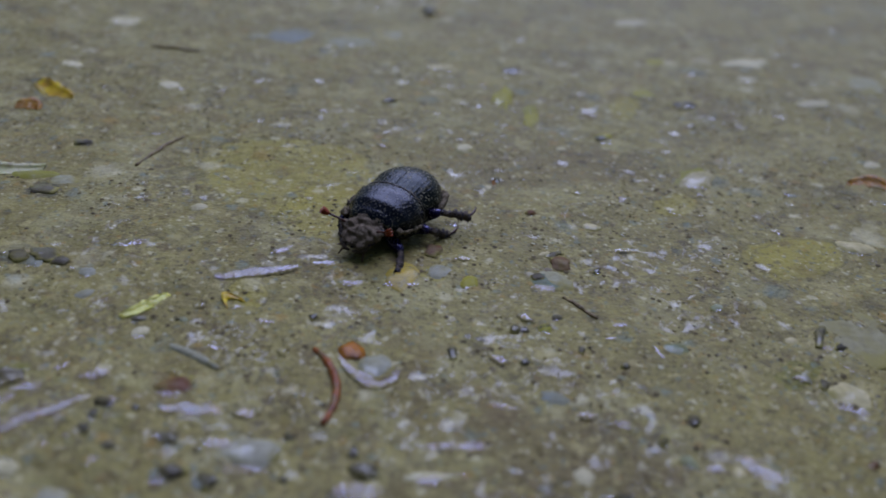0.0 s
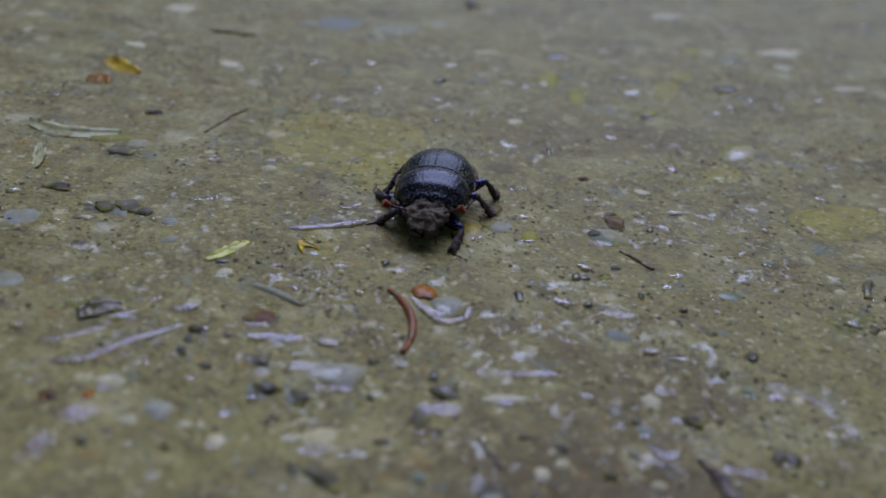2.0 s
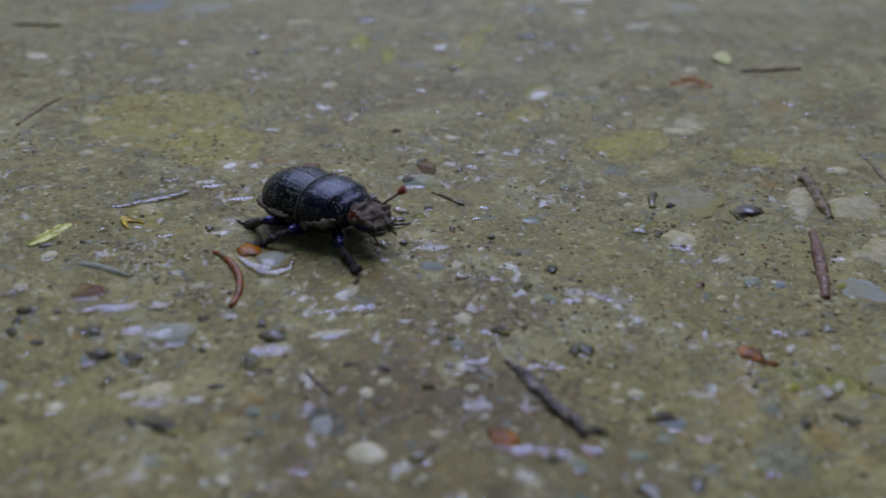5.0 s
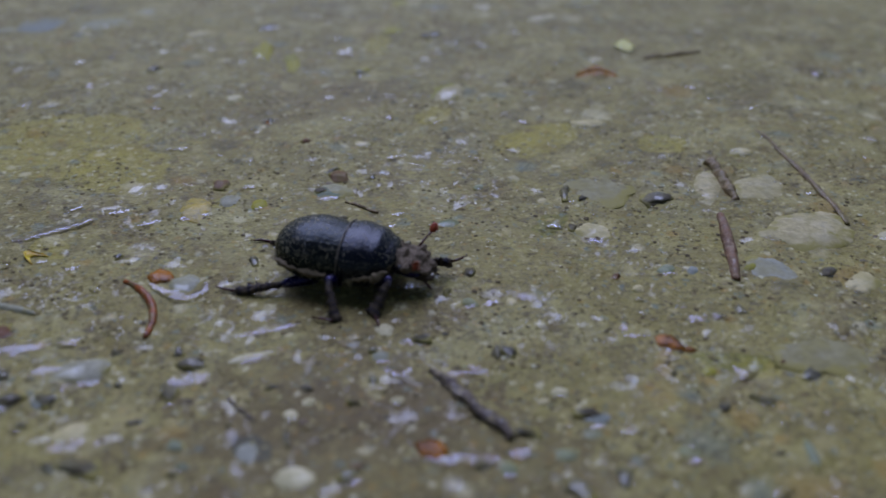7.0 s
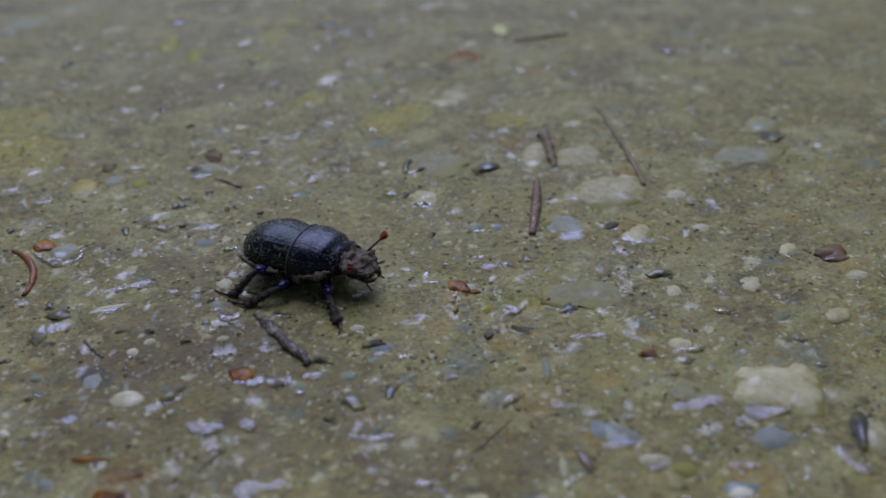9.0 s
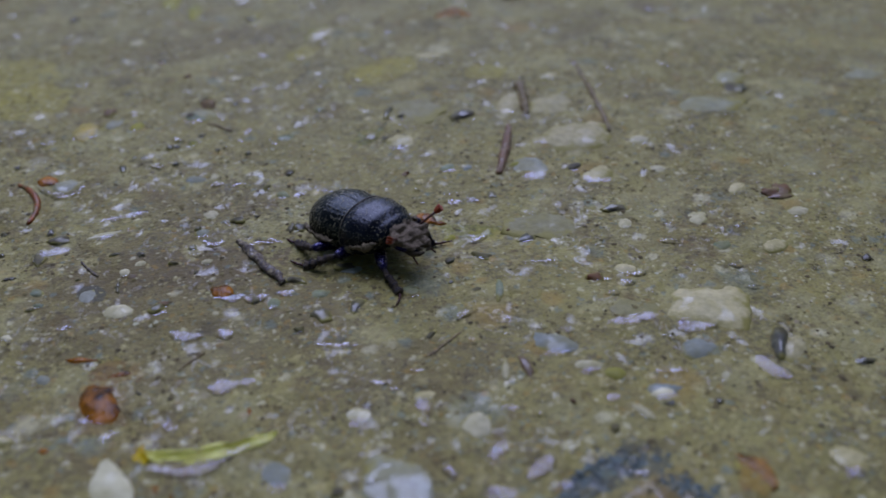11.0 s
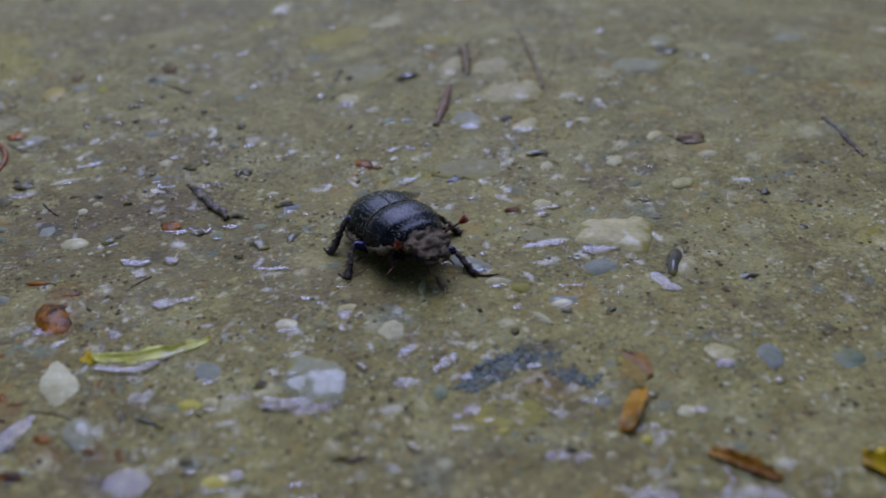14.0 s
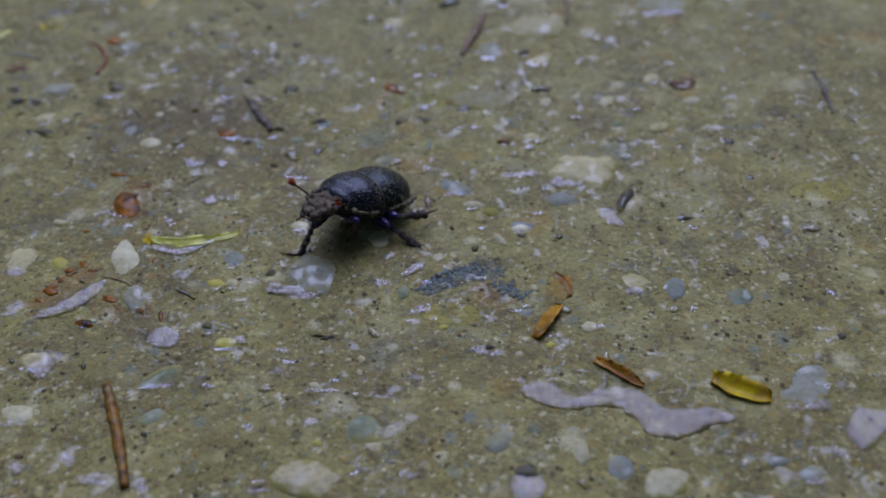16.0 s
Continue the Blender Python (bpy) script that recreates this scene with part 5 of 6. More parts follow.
water_films([
    (-5.14, -0.09, 0.082, 0.050, 160),
    (-3.60, -1.45, 0.151, 0.046, 17),
    (-1.03, -1.35, 0.097, 0.062, 176),
    (-5.74, -0.52, 0.095, 0.048, 12),
    (2.24, 2.68, 0.209, 0.143, 42),
    (2.53, 1.55, 0.233, 0.140, 3),
    (2.10, 1.69, 0.114, 0.065, 179),
    (2.46, 0.36, 0.151, 0.098, 14),
    (3.81, 4.76, 0.284, 0.136, 176),
    (4.27, 2.91, 0.255, 0.092, 173),
    (4.34, 4.17, 0.143, 0.083, 3),
    (7.16, 7.30, 0.346, 0.159, 177),
    (1.81, 7.53, 0.262, 0.119, 173),
    (-1.65, -5.09, 0.426, 0.088, 178),
    (-2.13, -4.85, 0.146, 0.088, 162),
    (-0.44, -5.09, 0.234, 0.107, 167),
    (-0.04, -5.66, 0.157, 0.068, 168),
    (0.25, -5.84, 0.083, 0.044, 169),
])
water_films([
    (0.93, -5.16, 0.149, 0.060, 168),
    (0.20, -5.14, 0.106, 0.075, 171),
    (1.39, -5.82, 0.236, 0.052, 178),
    (1.64, -6.28, 0.130, 0.092, 49),
    (-0.91, -4.02, 0.110, 0.105, 129),
    (-1.62, -2.53, 0.318, 0.071, 166),
    (-1.28, -3.29, 0.101, 0.054, 165),
    (-4.04, -3.45, 0.181, 0.055, 30),
    (-3.41, -3.50, 0.092, 0.050, 22),
    (3.37, -5.92, 0.109, 0.063, 46),
    (1.90, -3.86, 0.135, 0.076, 171),
    (4.01, -4.38, 0.124, 0.074, 178),
    (7.64, 1.27, 0.421, 0.180, 138),
    (3.10, -3.94, 0.200, 0.080, 129),
    (2.63, -3.17, 0.250, 0.056, 167),
    (-3.28, -5.82, 0.171, 0.123, 154),
    (-4.58, -5.97, 0.265, 0.149, 164),
    (-3.60, -7.89, 0.321, 0.111, 172),
])
water_films([
    (-3.98, -7.59, 0.171, 0.107, 117),
    (-3.08, -8.03, 0.172, 0.107, 110),
    (-1.59, -6.36, 0.143, 0.066, 172),
    (-0.99, -6.74, 0.125, 0.050, 173),
    (-1.26, -6.87, 0.207, 0.035, 174),
    (-1.28, -7.35, 0.200, 0.083, 173),
    (-1.99, -7.34, 0.103, 0.080, 156),
    (-0.31, -4.58, 0.214, 0.084, 33),
    (-0.77, -8.09, 0.126, 0.060, 26),
    (-0.22, -8.17, 0.157, 0.082, 173),
    (-1.86, -8.18, 0.188, 0.058, 173),
    (1.04, -8.44, 0.277, 0.109, 175),
    (1.78, -6.30, 0.086, 0.059, 178),
    (0.98, -6.51, 0.161, 0.064, 16),
    (5.47, -5.92, 0.207, 0.075, 141),
    (3.56, -5.99, 0.076, 0.061, 15),
    (5.08, -6.69, 0.238, 0.051, 14),
    (4.29, -8.00, 0.085, 0.065, 29),
])
water_films([
    (2.16, -6.18, 0.145, 0.050, 175),
    (-5.25, -5.03, 0.217, 0.105, 5),
    (1.35, -0.36, 0.150, 0.076, 172),
])

sunk_stones("stone", "olive-grey stone lying flush with the silt", "stone", FLUSH, 0.02, [
    (0.42, 3.56, 0.587, 0.546, 161),
    (1.81, -2.68, 0.439, 0.233, 169),
    (1.50, -0.59, 0.544, 0.389, 169),
])

sunk_stones("stone", "pale stone far out on the silt", "stone", CREAM, 0.050, [
    (1.56, 13.89, 0.603, 0.312, 31),
    (-11.41, 9.93, 0.208, 0.186, 144),
    (-7.25, 8.20, 0.203, 0.121, 15),
    (-9.49, 9.47, 0.202, 0.192, 128),
    (2.39, 11.56, 0.405, 0.196, 27),
    (-0.52, 16.23, 0.563, 0.305, 32),
    (-4.86, 11.66, 0.352, 0.197, 22),
    (-11.47, 12.81, 0.338, 0.283, 16),
])
sunk_stones("stone", "pale stone far out on the silt", "stone", CREAM, 0.050, [
    (3.17, 4.22, 0.183, 0.104, 179),
    (1.31, 12.72, 0.329, 0.237, 177),
    (1.21, 5.67, 0.283, 0.167, 175),
    (-2.45, 5.70, 0.159, 0.110, 168),
])
sunk_stones("pebble", "olive-yellow pebble far out on the silt", "pebble", OLIVE, 0.05, [
    (-3.71, 10.17, 0.358, 0.186, 84),
    (-3.16, 9.56, 0.389, 0.161, 85),
    (-0.99, 11.28, 0.366, 0.241, 44),
    (-0.42, 13.31, 0.272, 0.171, 57),
    (-0.72, 7.71, 0.400, 0.266, 46),
    (-10.16, 5.57, 0.337, 0.145, 10),
])
sunk_stones("pebble", "dark pebble far out on the silt", "pebble", DARK, 0.09, [
    (-0.27, 10.78, 0.316, 0.187, 32),
    (-5.34, 15.56, 0.440, 0.199, 90),
    (-3.48, 11.79, 0.286, 0.211, 46),
    (-1.99, 8.90, 0.154, 0.102, 33),
    (-3.75, 6.83, 0.161, 0.069, 87),
    (-5.65, 9.60, 0.159, 0.132, 39),
    (-9.92, 6.77, 0.164, 0.105, 8),
])
sunk_stones("stone", "grey stone far out on the silt", "stone", FARGREY, 0.05, [
    (-6.78, 12.72, 0.660, 0.374, 22),
    (-8.68, 12.62, 0.275, 0.249, 77),
    (3.91, 13.11, 0.533, 0.422, 93),
    (-9.73, 5.49, 0.230, 0.175, 177),
    (-5.93, 13.58, 0.387, 0.273, 31),
])
sunk_stones("stone", "grey stone far out on the silt", "stone", FARGREY, 0.05, [
    (5.31, 2.36, 0.570, 0.381, 175),
    (8.74, 3.03, 0.451, 0.285, 179),
    (6.23, 3.37, 0.364, 0.259, 51),
    (-3.08, 4.21, 0.273, 0.196, 148),
])

sunk_stones("crumb", "round glossy amber-red resin crumb", "crumb", AMBER, 0.30, [
    (-4.17, -2.92, 0.420, 0.265, 109),
])
sunk_stones("crumb", "glassy amber-orange resin crumb", "crumb", AMBER, 0.06, [
    (-4.82, -4.80, 0.128, 0.070, 156),
    (-4.46, -4.35, 0.101, 0.040, 163),
    (-4.02, -5.03, 0.123, 0.043, 164),
    (-4.63, -4.51, 0.099, 0.038, 163),
    (-4.13, -2.70, 0.137, 0.063, 162),
    (-4.41, -2.13, 0.177, 0.057, 164),
])
sunk_stones("pebble", "lemon-yellow pebble in the wet silt", "pebble", LEMON, 0.05, [
    (-4.83, -4.22, 0.173, 0.114, 122),
    (-2.63, -4.85, 0.151, 0.086, 162),
    (0.36, -6.00, 0.066, 0.043, 172),
])
sunk_stones("pebble", "lemon-yellow pebble in the wet silt", "pebble", LEMON, 0.05, [
    (-2.38, -5.97, 0.221, 0.108, 170),
    (1.65, -6.44, 0.079, 0.067, 4),
    (-1.21, -7.64, 0.079, 0.055, 167),
])
sunk_stones("stone", "black wet stone standing proud beside water", "stone", DARK, 0.30, [
    (3.19, -3.72, 0.365, 0.166, 59),
])

sunk_stones("pebble", "dark wet pebble with a glossy top", "pebble", DARK, 0.090, [
    (-6.45, -0.12, 0.077, 0.067, 173),
    (-7.95, -0.70, 0.087, 0.058, 124),
    (-7.26, -0.62, 0.079, 0.060, 123),
    (-5.48, -0.30, 0.061, 0.050, 10),
    (-3.45, 2.34, 0.077, 0.060, 53),
    (-3.44, 2.96, 0.088, 0.061, 25),
    (-3.20, 3.04, 0.094, 0.050, 17),
    (-5.81, 2.82, 0.069, 0.063, 31),
    (-2.01, -2.14, 0.078, 0.066, 143),
    (-3.77, -2.83, 0.050, 0.037, 138),
    (-1.31, -1.01, 0.140, 0.095, 162),
    (-3.44, -0.42, 0.086, 0.047, 159),
    (-4.20, -0.04, 0.113, 0.042, 5),
    (-4.11, -0.85, 0.087, 0.047, 92),
    (-3.17, -0.66, 0.058, 0.037, 81),
    (-2.34, 0.49, 0.055, 0.040, 64),
    (-4.60, -0.49, 0.054, 0.038, 4),
    (-5.10, -1.04, 0.075, 0.053, 0),
])
sunk_stones("pebble", "dark wet pebble with a glossy top", "pebble", DARK, 0.090, [
    (-3.12, 0.37, 0.065, 0.056, 49),
])
sunk_stones("pebble", "pale cream-white pebble sunk in the silt", "pebble", CREAM, 0.050, [
    (-8.29, 0.12, 0.113, 0.085, 166),
    (-5.97, -0.61, 0.073, 0.034, 7),
    (-1.66, -0.74, 0.086, 0.054, 17),
    (-3.03, -0.44, 0.079, 0.059, 17),
])
sunk_stones("pebble", "small blue-green stone in the wet silt", "pebble", TEAL, 0.040, [
    (-5.09, -0.65, 0.114, 0.077, 137),
])
water_films([
    (-8.76, 1.89, 0.087, 0.072, 145),
    (-7.50, 1.08, 0.116, 0.095, 172),
    (-6.82, 1.13, 0.231, 0.058, 9),
    (-6.35, 0.67, 0.166, 0.106, 7),
    (-7.35, 0.30, 0.161, 0.049, 42),
    (-7.82, 0.44, 0.091, 0.043, 6),
    (-7.81, -0.56, 0.088, 0.055, 179),
    (-8.33, -1.03, 0.094, 0.061, 173),
    (-6.90, -0.14, 0.077, 0.053, 2),
    (-4.31, 0.92, 0.338, 0.063, 9),
    (-2.70, 0.43, 0.157, 0.077, 166),
    (-2.47, 2.96, 0.081, 0.048, 21),
    (-2.42, -0.20, 0.161, 0.062, 11),
    (0.02, 3.12, 0.122, 0.067, 27),
    (-2.67, -1.33, 0.130, 0.066, 13),
    (-2.10, -1.43, 0.120, 0.054, 164),
    (-3.30, -1.94, 0.126, 0.057, 162),
    (-5.13, 0.18, 0.101, 0.079, 41),
])
water_films([
    (-3.46, -3.40, 0.094, 0.069, 29),
    (-2.61, -2.94, 0.117, 0.058, 163),
    (-2.92, -2.87, 0.119, 0.051, 91),
    (-1.12, -3.44, 0.115, 0.040, 166),
    (-0.84, -3.21, 0.118, 0.043, 166),
    (2.44, -3.15, 0.270, 0.067, 141),
    (1.77, -2.08, 0.102, 0.056, 170),
    (0.95, -2.92, 0.138, 0.077, 169),
    (4.44, -2.39, 0.107, 0.058, 175),
    (2.31, -4.16, 0.062, 0.046, 12),
])
sunk_stones("crumb", "glassy amber-orange resin crumb", "crumb", AMBER, 0.16, [
    (-8.15, -0.08, 0.101, 0.075, 131),
    (-8.49, -0.24, 0.113, 0.060, 121),
])

sunk_stones("crumb", "small rust-red resin crumb in brown wet silt", "crumb", AMBER, 0.05, [
    (-4.50, -4.28, 0.075, 0.052, 130),
    (-4.82, -4.72, 0.093, 0.060, 14),
    (-4.93, -4.95, 0.087, 0.048, 155),
    (-4.72, -4.60, 0.076, 0.052, 71),
    (-4.66, -4.40, 0.072, 0.058, 10),
    (-4.34, -4.44, 0.108, 0.034, 0),
    (-3.98, -2.49, 0.148, 0.050, 7),
    (-4.62, -3.54, 0.072, 0.044, 153),
    (-3.39, -4.46, 0.069, 0.026, 94),
    (-3.54, -4.29, 0.097, 0.029, 94),
    (-3.57, -5.27, 0.105, 0.038, 128),
])
sunk_stones("pebble", "dark purple-brown pebble among rust crumbs", "pebble", DARK, 0.05, [
    (-4.58, -4.47, 0.060, 0.034, 20),
    (-4.79, -4.55, 0.050, 0.030, 60),
    (-4.43, -4.66, 0.055, 0.028, 150),
    (-4.90, -4.68, 0.052, 0.030, 10),
])
twig("twig", "thin black twig lying along a pool edge", "twig", BROWN, -4.18, -4.58, -3.74, -4.82, bow=0.04, width=0.045)
leaf("leaf", "hooked yellow leaf end with a brown tip", "leaf", FOLDLEAF, -3.70, -3.72, -3.62, -3.96, bow=-0.05, width=0.12, fold=0.5)

# water drawn up against the stones
water_films(meniscus)


def droplets(total):
    """Beads and threads of water scattered over the silt, as one mesh."""
    nrng = np.random.default_rng(8)
    x, y = nrng.uniform(-13, 7.5, total), nrng.uniform(-10, 9, total)
    keep = lattice(x / 1.6, y / 1.6, 31) > 0.35 + 0.3 * nrng.random(total)
    x, y = x[keep], y[keep]
    n = len(x)
    a = 0.03 + 0.11 * nrng.random(n) ** 2.2
    b = a * nrng.uniform(0.35, 0.8, n)
    turn = nrng.normal(-0.2, 0.5, n)
    ang = np.linspace(0, math.tau, 13)[:-1]
    wob = 1 + 0.22 * nrng.standard_normal((n, 12))
    rings = [np.stack([x, y, relief(x, y) + 0.028], -1)[:, None]]
    for r, z in ((0.7, 0.026), (1.0, 0.008)):
        u, v = r * a[:, None] * np.cos(ang) * wob, r * b[:, None] * np.sin(ang) * wob
        c, s = np.cos(turn)[:, None], np.sin(turn)[:, None]
        px, py = x[:, None] + u * c - v * s, y[:, None] + u * s + v * c
        rings.append(np.stack([px, py, np.repeat((relief(x, y) + z)[:, None], 12, 1) + 0.1 * (v * c)], -1))
    verts = np.concatenate(rings, 1).reshape(-1, 3) * CM
    one = [[0, 1 + k, 1 + (k + 1) % 12] for k in range(12)]
    two = [[1 + k, 13 + k, 13 + (k + 1) % 12] for k in range(12)] + [[1 + k, 13 + (k + 1) % 12, 1 + (k + 1) % 12] for k in range(12)]
    faces = (np.array(one + two)[None] + (np.arange(n) * 25)[:, None, None]).reshape(-1, 3)
    me = bpy.data.meshes.new("droplets")
    me.from_pydata(verts.tolist(), [], faces.tolist())
    me.polygons.foreach_set("use_smooth", [True] * len(me.polygons))
    me.materials.append(POOL)
    return new("water_beads", me)


tagged(droplets(520), "small beads of water glinting on the silt", "water", kind="stuff")

# ---- loose grit ----
rng = random.Random(5)
GRIT = [with_material(pebble_mesh("grit", 40 + k, 5, 8, 0.55, 0.3), STONES) for k in range(6)]
for k in range(300):
    x, y = rng.uniform(-9.5, 5.5), rng.uniform(-7.5, 5.5)
    r = 0.035 + 0.075 * rng.random() ** 2.0
    ob = new("pebble", GRIT[k % 6])
    ob.parent = ground
    ob.matrix_world = pose(x * CM, y * CM, (float(relief(x, y)) - 0.2 * r) * CM, 0, 0, rng.uniform(0, 360)) @ Matrix.Diagonal((r * CM, r * rng.uniform(0.6, 1) * CM, r * rng.uniform(0.3, 0.55) * CM, 1))


def loose_sand(total):
    """Countless sand grains, as one mesh of small rough octahedra."""
    nrng = np.random.default_rng(3)
    x, y = nrng.uniform(-14, 8, total), nrng.uniform(-10, 13, total)
    keep = lattice(x / 0.9, y / 0.9, 21) + 0.5 * lattice(x / 0.3, y / 0.3, 22) > 0.55 + 0.4 * nrng.random(total)
    x, y = x[keep], y[keep]
    n = len(x)
    r = 0.010 + 0.030 * nrng.random(n) ** 2.5
    z = relief(x, y)
    shape = np.array([[1, 0, 0.1], [0.3, 0.9, 0], [-0.8, 0.5, 0.1], [-0.7, -0.7, 0], [0.4, -0.9, 0.1], [0.1, 0.1, 0.75]])
    turn = nrng.uniform(0, math.tau, n)
    c, s = np.cos(turn)[:, None], np.sin(turn)[:, None]
    jit = nrng.uniform(0.75, 1.25, (n, 6))
    px = (shape[:, 0] * c - shape[:, 1] * s) * jit * r[:, None] + x[:, None]
    py = (shape[:, 0] * s + shape[:, 1] * c) * jit * r[:, None] + y[:, None]
    pz = 0.30 * shape[:, 2] * r[:, None] * jit + z[:, None] + 0.004
    verts = np.stack([px, py, pz], -1).reshape(-1, 3) * CM
    tris = np.array([[0, 1, 5], [1, 2, 5], [2, 3, 5], [3, 4, 5], [4, 0, 5]])
    faces = (tris[None] + (np.arange(n) * 6)[:, None, None]).reshape(-1, 3)
    me = bpy.data.meshes.new("sand")
    me.from_pydata(verts.tolist(), [], faces.tolist())
    n_ = Nodes("sand_grains")
    pick = n_.add("NewGeometry").outputs["Random Per Island"]
    n_.set(Base_Color=n_.ramp(pick, [(0.0, (0.085, 0.066, 0.032)), (0.16, (0.115, 0.088, 0.040)), (0.36, (0.155, 0.125, 0.048)), (0.60, (0.20, 0.165, 0.07)), (0.82, (0.30, 0.27, 0.12)), (0.95, (0.42, 0.40, 0.24))], "CONSTANT"), Roughness=0.7, Specular_IOR_Level=0.03)
    me.materials.append(n_.mat)
    return new("sand", me)


tagged(loose_sand(34000), "scattered sand grains of many colours on the silt", "sand", kind="stuff")

# ---- what moves ----
CRAWL = [
    (0.0, -5.16, 4.97, 0.00, 155.5, -5.7, -0.4),
    (0.5, -5.40, 4.76, 0.00, 149.5, -5.9, 4.0),
    (1.0, -5.52, 4.62, 0.00, 144.4, -2.5, 3.5),
    (1.5, -5.49, 4.34, 0.00, 154.6, -4.7, 3.0),
    (2.0, -5.35, 4.24, 0.00, 176.5, -5.5, 3.7),
    (2.5, -5.25, 4.08, 0.00, 185.4, 0.6, 1.0),
    (3.0, -5.09, 3.76, 0.00, 195.7, 2.3, -1.3),
    (3.5, -4.93, 3.60, 0.00, 212.3, 4.4, -1.0),
    (6.0, -3.87, 2.18, 0.00, 238.1, -1.6, -4.3),
    (6.5, -3.53, 2.00, 0.00, 248.3, -3.3, -5.1),
    (7.0, -3.16, 1.79, 0.00, 245.1, -4.2, -1.3),
    (7.5, -2.81, 1.55, 0.00, 236.9, -1.5, -6.9),
    (8.0, -2.60, 1.15, 0.00, 226.8, 4.5, -0.2),
    (8.5, -2.14, 0.88, 0.00, 245.6, -1.5, -1.3),
    (9.0, -1.88, 0.58, 0.00, 232.6, -1.9, -3.5),
    (9.5, -1.62, 0.25, 0.00, 219.7, 1.2, 1.9),
    (10.0, -1.33, -0.00, 0.00, 221.7, 3.9, -2.3),
    (12.5, -0.54, -1.72, 0.00, 210.2, 3.2, 5.5),
    (13.0, -0.38, -1.97, 0.00, 215.1, 2.6, 1.5),
    (13.5, -0.21, -2.25, 0.00, 203.6, 9.7, 4.4),
    (14.0, 0.01, -2.62, 0.00, 199.6, 6.7, 1.6),
    (14.5, -0.21, -2.97, 0.00, 171.1, 7.2, -0.8),
    (15.0, -0.24, -3.40, 0.00, 166.5, 9.0, 2.1),
    (15.5, -0.52, -3.62, 0.07, 153.4, 8.7, -0.5),
    (16.0, -0.72, -3.87, 0.15, 135.8, 17.3, 4.8),
]
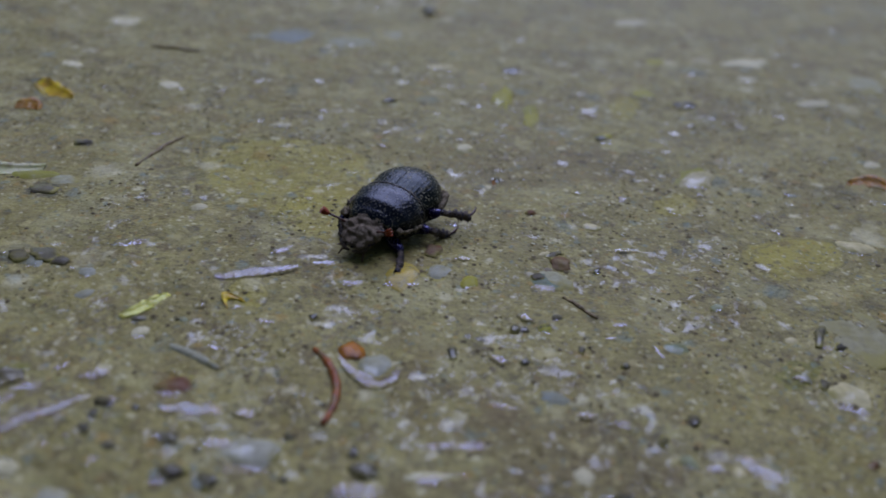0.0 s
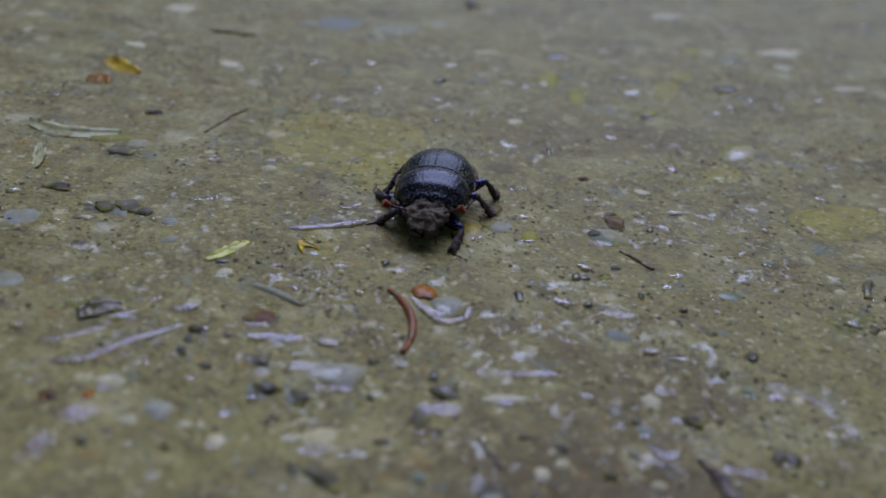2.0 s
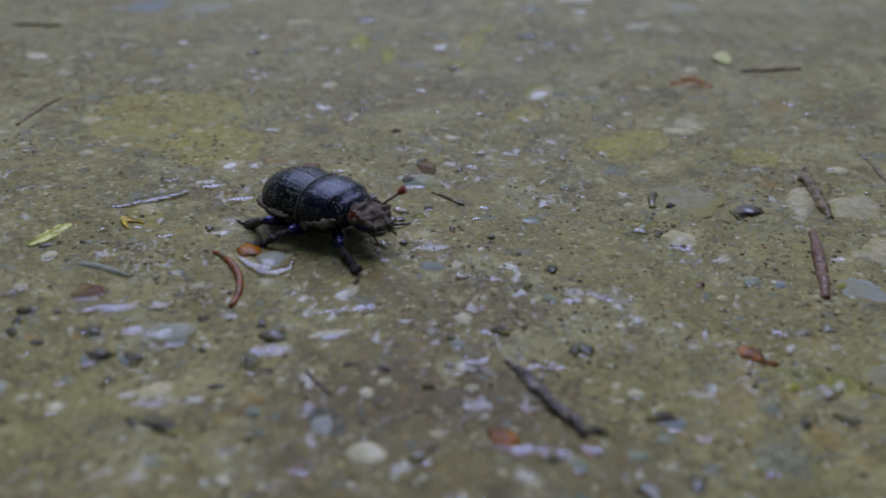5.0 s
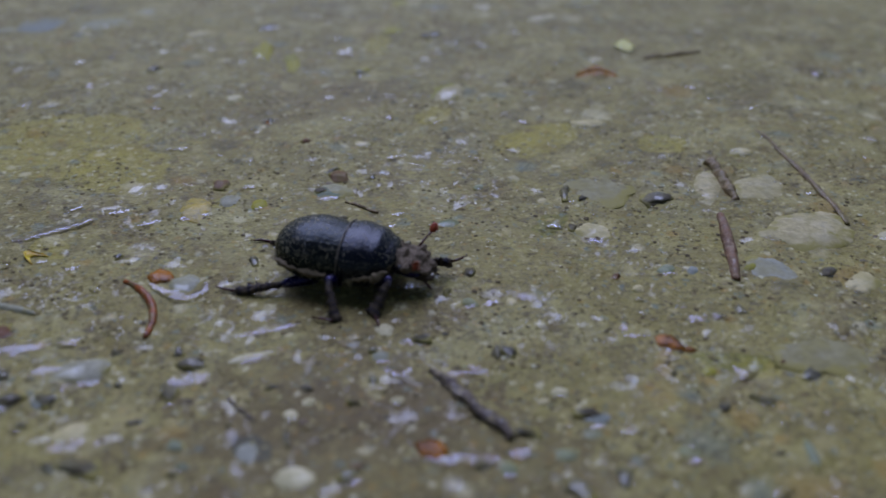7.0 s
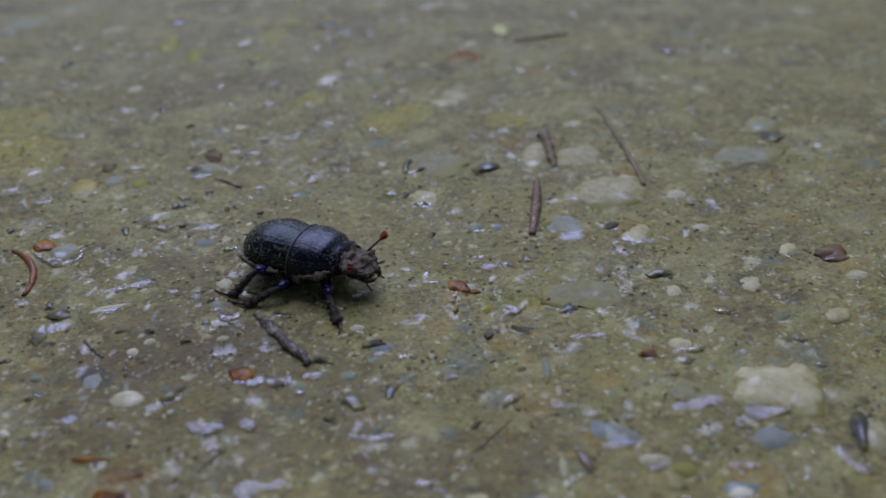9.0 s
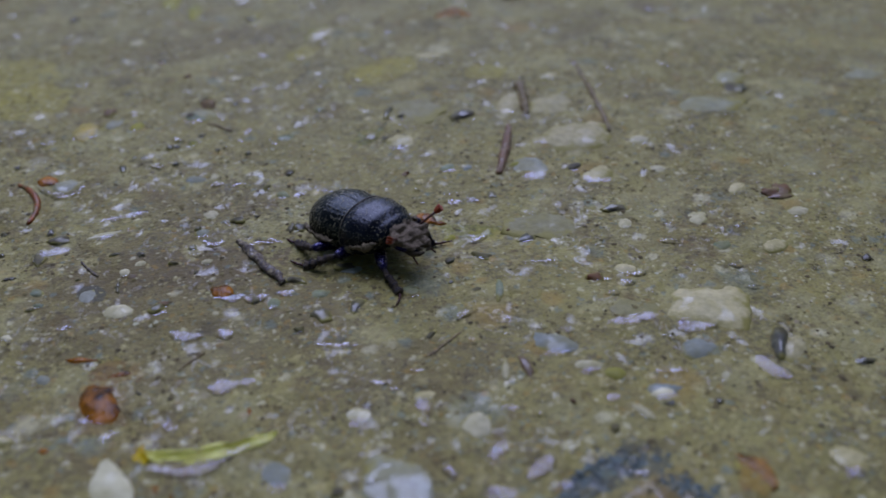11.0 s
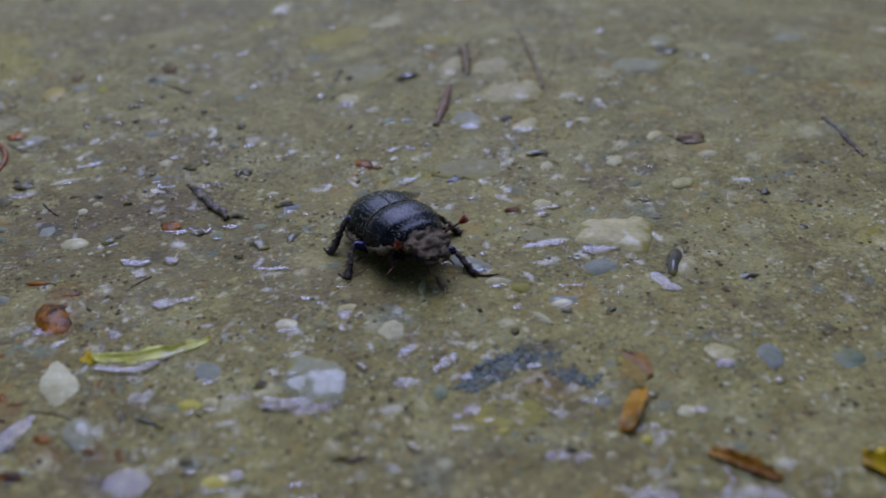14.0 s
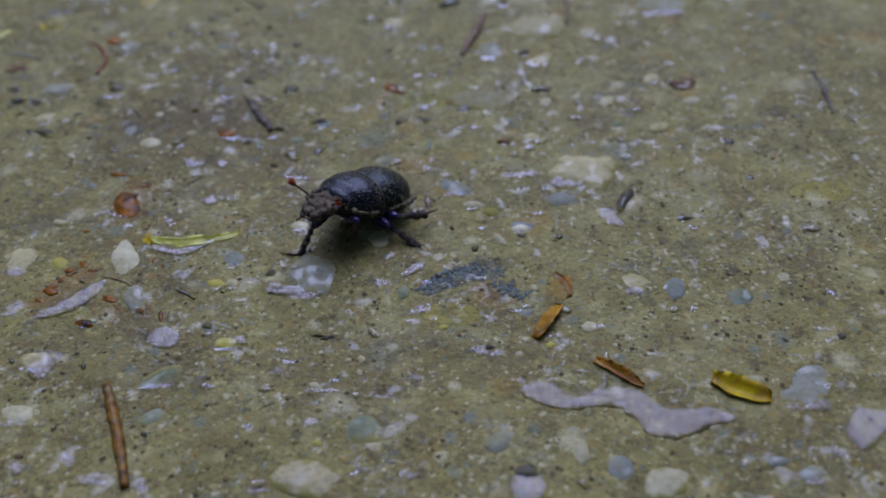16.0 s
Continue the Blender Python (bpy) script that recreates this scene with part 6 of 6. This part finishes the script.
FEET = {
    "FL": [(-6.6, 9.4, 1.0), (-8.5, 5.4, -0.0), (-4.6, 4.0, -0.1), (-7.8, 9.7, 0.4), (-3.7, 10.1, 0.7), (-2.7, 6.1, -0.1), (-3.3, 12.0, -0.4), (-2.0, 10.3, -0.8), (-5.5, 6.0, -0.2), (-5.5, 10.0, -0.1), (-5.5, 6.0, 0.2), (-5.5, 10.0, 0.4), (-2.1, 10.0, 0.4), (-2.0, 7.9, 0.6), (-2.9, 11.1, 2.9), (-5.5, 10.0, 0.9), (-10.0, 5.0, 0.6), (-2.8, 9.4, 0.3), (-5.5, 6.0, 0.5), (-8.1, 9.1, 1.6), (-4.1, 7.8, -0.4), (-5.5, 10.0, -0.6), (-5.5, 6.0, -0.5), (-5.5, 10.0, -0.8), (-5.5, 6.0, -0.7), (-2.8, 9.8, -0.8), (-3.4, 8.2, -0.5), (-8.9, 7.0, 0.2), (-4.8, 9.7, -1.3), (-8.4, 4.5, 0.6), (-6.3, 9.6, -1.7), (-8.8, 6.1, -1.6), (-3.0, 4.1, -1.0)],
    "ML": [(-7.0, -3.1, -0.3), (-7.7, 1.4, -0.4), (-8.2, -0.2, -0.5), (-7.1, -1.9, -0.5), (-7.7, -1.2, -0.6), (-7.1, 2.5, -0.1), (-6.0, 2.1, 0.1), (-8.5, -3.5, 0.4), (-8.5, 0.5, 0.2), (-8.5, -3.5, 0.5), (-8.5, 0.5, 0.4), (-8.5, -3.5, 0.5), (-8.5, 0.5, 0.7), (-8.5, -3.5, 0.6), (-8.5, 0.5, 0.2), (-8.5, -3.5, 0.9), (-8.5, 0.5, -0.0), (-8.5, -3.5, 0.1), (-8.5, 0.5, 0.5), (-8.5, -3.5, -0.2), (-8.5, 0.5, 0.3), (-8.5, -3.5, 0.3), (-8.5, 0.5, -0.2), (-8.5, -3.5, -0.1), (-8.5, 0.5, -0.6), (-8.5, -3.5, -0.6), (-8.5, 0.5, -0.2), (-8.5, -3.5, -0.1), (-8.5, 0.5, -0.3), (-9.2, 0.2, 1.1), (-7.4, -4.6, 0.5), (-9.9, 3.5, -1.2), (-10.0, -2.7, -1.6)],
    "HL": [(-8.4, -6.1, 1.5), (-6.3, -12.2, -1.7), (-6.7, -7.7, -0.7), (-6.1, -8.1, -1.0), (-7.9, -6.5, -1.1), (-8.0, -7.3, -0.1), (-5.5, -12.0, 0.6), (-5.5, -8.0, 0.7), (-5.5, -12.0, 0.8), (-5.5, -8.0, 0.5), (-5.5, -12.0, 0.5), (-5.5, -8.0, 0.3), (-5.5, -12.0, 0.1), (-5.5, -8.0, 0.0), (-5.5, -12.0, -0.8), (-5.5, -8.0, 0.5), (-5.5, -12.0, 1.0), (-5.5, -8.0, -0.1), (-5.5, -12.0, -0.1), (-5.5, -8.0, -0.0), (-5.5, -12.0, 1.0), (-5.5, -8.0, 0.6), (-5.5, -12.0, 0.7), (-5.5, -8.0, 0.3), (-5.5, -12.0, 0.3), (-5.5, -8.0, -0.1), (-5.5, -12.0, 0.4), (-5.5, -8.0, 0.9), (-5.5, -12.0, 1.3), (-5.5, -8.0, 1.1), (-5.5, -12.0, 1.7), (-5.8, -9.5, 1.8), (-7.7, -6.2, 1.8)],
    "FR": [(2.9, 7.0, 0.7), (4.8, 8.6, 2.7), (2.0, 10.3, 0.6), (5.5, 6.5, 0.8), (6.4, 4.5, 0.9), (5.4, 11.3, -0.0), (7.4, 5.6, -0.4), (5.0, 8.9, -0.8), (5.5, 10.0, -0.7), (5.5, 6.0, -0.4), (5.5, 10.0, -0.4), (5.5, 6.0, -0.3), (4.6, 3.8, 1.3), (6.4, 8.6, -0.1), (6.9, 4.5, 0.2), (2.1, 5.6, -0.1), (6.5, 6.9, -0.6), (7.0, 5.8, -0.0), (8.2, 8.9, -0.2), (6.8, 6.0, 0.1), (2.6, 5.4, 0.5), (5.5, 6.0, -0.5), (5.5, 10.0, -0.6), (5.5, 6.0, -0.1), (5.5, 10.0, -0.2), (5.6, 5.4, 1.2), (6.0, 11.3, -0.3), (4.5, 9.2, -1.2), (3.6, 4.9, 1.5), (2.0, 11.4, -1.5), (2.9, 8.0, -1.2), (6.1, 6.8, -1.8), (2.0, 8.6, -4.1)],
    "MR": [(8.5, -3.5, -0.4), (8.5, 0.5, 0.6), (8.5, -3.5, 0.4), (8.5, 0.5, 0.5), (8.5, -3.5, 0.2), (7.7, -3.7, 0.2), (8.2, 2.3, -0.3), (9.4, -1.5, -0.0), (8.5, -3.5, -0.0), (8.5, 0.5, -0.4), (8.5, -3.5, -0.4), (8.5, 0.5, -0.5), (10.0, -0.4, -0.8), (9.0, -4.8, -1.1), (8.9, 1.0, -0.1), (9.1, -2.0, -1.1), (7.4, -0.9, 0.0), (10.0, -2.3, -0.3), (8.6, -4.0, -0.7), (7.0, 0.6, 0.2), (9.9, -0.3, -0.4), (8.5, 0.5, -0.1), (8.5, -3.5, 0.3), (8.5, 0.5, 0.3), (8.5, -3.5, 0.8), (10.0, 2.1, 0.8), (9.4, -3.0, 0.4), (7.5, 3.2, 0.0), (8.6, 1.4, 0.1), (6.4, 3.4, -0.5), (7.1, 3.9, -0.4), (8.5, 0.5, -0.9), (8.5, -3.5, 0.3)],
    "HR": [(5.5, -8.0, -0.8), (5.5, -12.0, -0.9), (5.5, -8.0, -0.0), (5.5, -12.0, -0.7), (7.3, -3.0, 0.2), (5.5, -12.0, 0.2), (5.1, -10.7, 0.3), (8.0, -3.0, 1.6), (5.5, -8.0, 0.3), (5.5, -12.0, 0.2), (5.5, -8.0, -0.2), (5.5, -12.0, -0.4), (4.5, -11.0, 0.3), (6.9, -8.8, -1.1), (6.3, -12.1, -1.0), (7.4, -6.8, -1.1), (8.1, -8.6, 0.6), (5.2, -10.2, -0.4), (7.7, -6.7, -0.7), (8.7, -9.1, 0.5), (7.4, -6.6, 0.1), (5.5, -12.0, 0.7), (5.5, -8.0, 0.6), (5.5, -12.0, 1.0), (5.5, -8.0, 0.8), (7.1, -8.5, 2.2), (7.2, -7.4, 0.5), (8.9, -8.3, 2.1), (7.7, -4.7, 0.8), (7.3, -5.0, 0.5), (5.5, -8.0, 1.5), (5.5, -12.0, 1.1), (5.5, -8.0, 1.4)],
}
BEATS = [0.0, 0.5, 1.0, 1.5, 2.0, 2.5, 3.0, 3.5, 4.0, 4.5, 5.0, 5.5, 6.0, 6.5, 7.0, 7.5, 8.0, 8.5, 9.0, 9.5, 10.0, 10.5, 11.0, 11.5, 12.0, 12.5, 13.0, 13.5, 14.0, 14.5, 15.0, 15.5, 16.0]


def foothold(key, t):
    """Where a foot is at a time, in the beetle's space, in millimetres: it drags back evenly and swings forward in an arc."""
    i = min(len(BEATS) - 2, max(0, int(t * 2 + 1e-6)))
    a, b = FEET[key][i], FEET[key][i + 1]
    u = (t - BEATS[i]) / 0.5
    lift = 0.0
    if b[1] - a[1] > 0.8:
        u = min(1.0, max(0.0, (u - 0.25) / 0.5))
        u = u * u * (3 - 2 * u)
        lift = 1.6 * math.sin(u * math.pi)
    return Vector((a[0] + (b[0] - a[0]) * u, a[1] + (b[1] - a[1]) * u, a[2] + (b[2] - a[2]) * u + lift))


def along(at, y, up):
    """A pose at a place whose y axis goes along y, with z near up."""
    y = y.normalized()
    x = y.cross(up).normalized()
    return Matrix.Translation(at) @ Matrix((x, y, x.cross(y))).transposed().to_4x4()


def leg_poses(key, t):
    upper, lower, foot, hip, thigh, shin, side = LEGS[key]
    goal = foothold(key, t)
    reach = goal - hip
    far = min(reach.length, (thigh + shin) * 0.985)
    way = reach.normalized()
    bend = Vector((side * 0.8, {"F": 0.35, "M": 0.0, "H": -0.35}[key[0]], 0.10))
    lift = bend - way * way.dot(bend)
    cos_a = max(-1.0, min(1.0, (thigh ** 2 + far ** 2 - shin ** 2) / (2 * thigh * far)))
    knee = hip + way * (thigh * cos_a) + lift.normalized() * (thigh * math.sqrt(1 - cos_a ** 2))
    end = hip + way * far
    up = Vector((0, 0, 1))
    m_up = along(hip * 0.001, knee - hip, up)
    m_low = along(knee * 0.001, end - knee, Vector((side, 0, 0.5)))
    out = Vector((side * 0.5, {"F": 1.0, "M": -0.8, "H": -1.0}[key[0]], -0.02))
    m_foot = along((end + Vector((0, 0, 0.15))) * 0.001, out, up)
    return m_up, m_up.inverted() @ m_low, m_up.inverted() @ m_foot


def motions():
    walk(beetle, [(t, pose(x * CM, y * CM, z * CM, pitch, lean, yaw)) for t, x, y, z, yaw, pitch, lean in CRAWL])
    for key, (upper, lower, foot, *_) in LEGS.items():
        rows = [(k / 10, leg_poses(key, k / 10)) for k in range(161)]
        for n, ob in enumerate((upper, lower, foot)):
            walk(ob, [(t, m[n]) for t, m in rows])


motions()
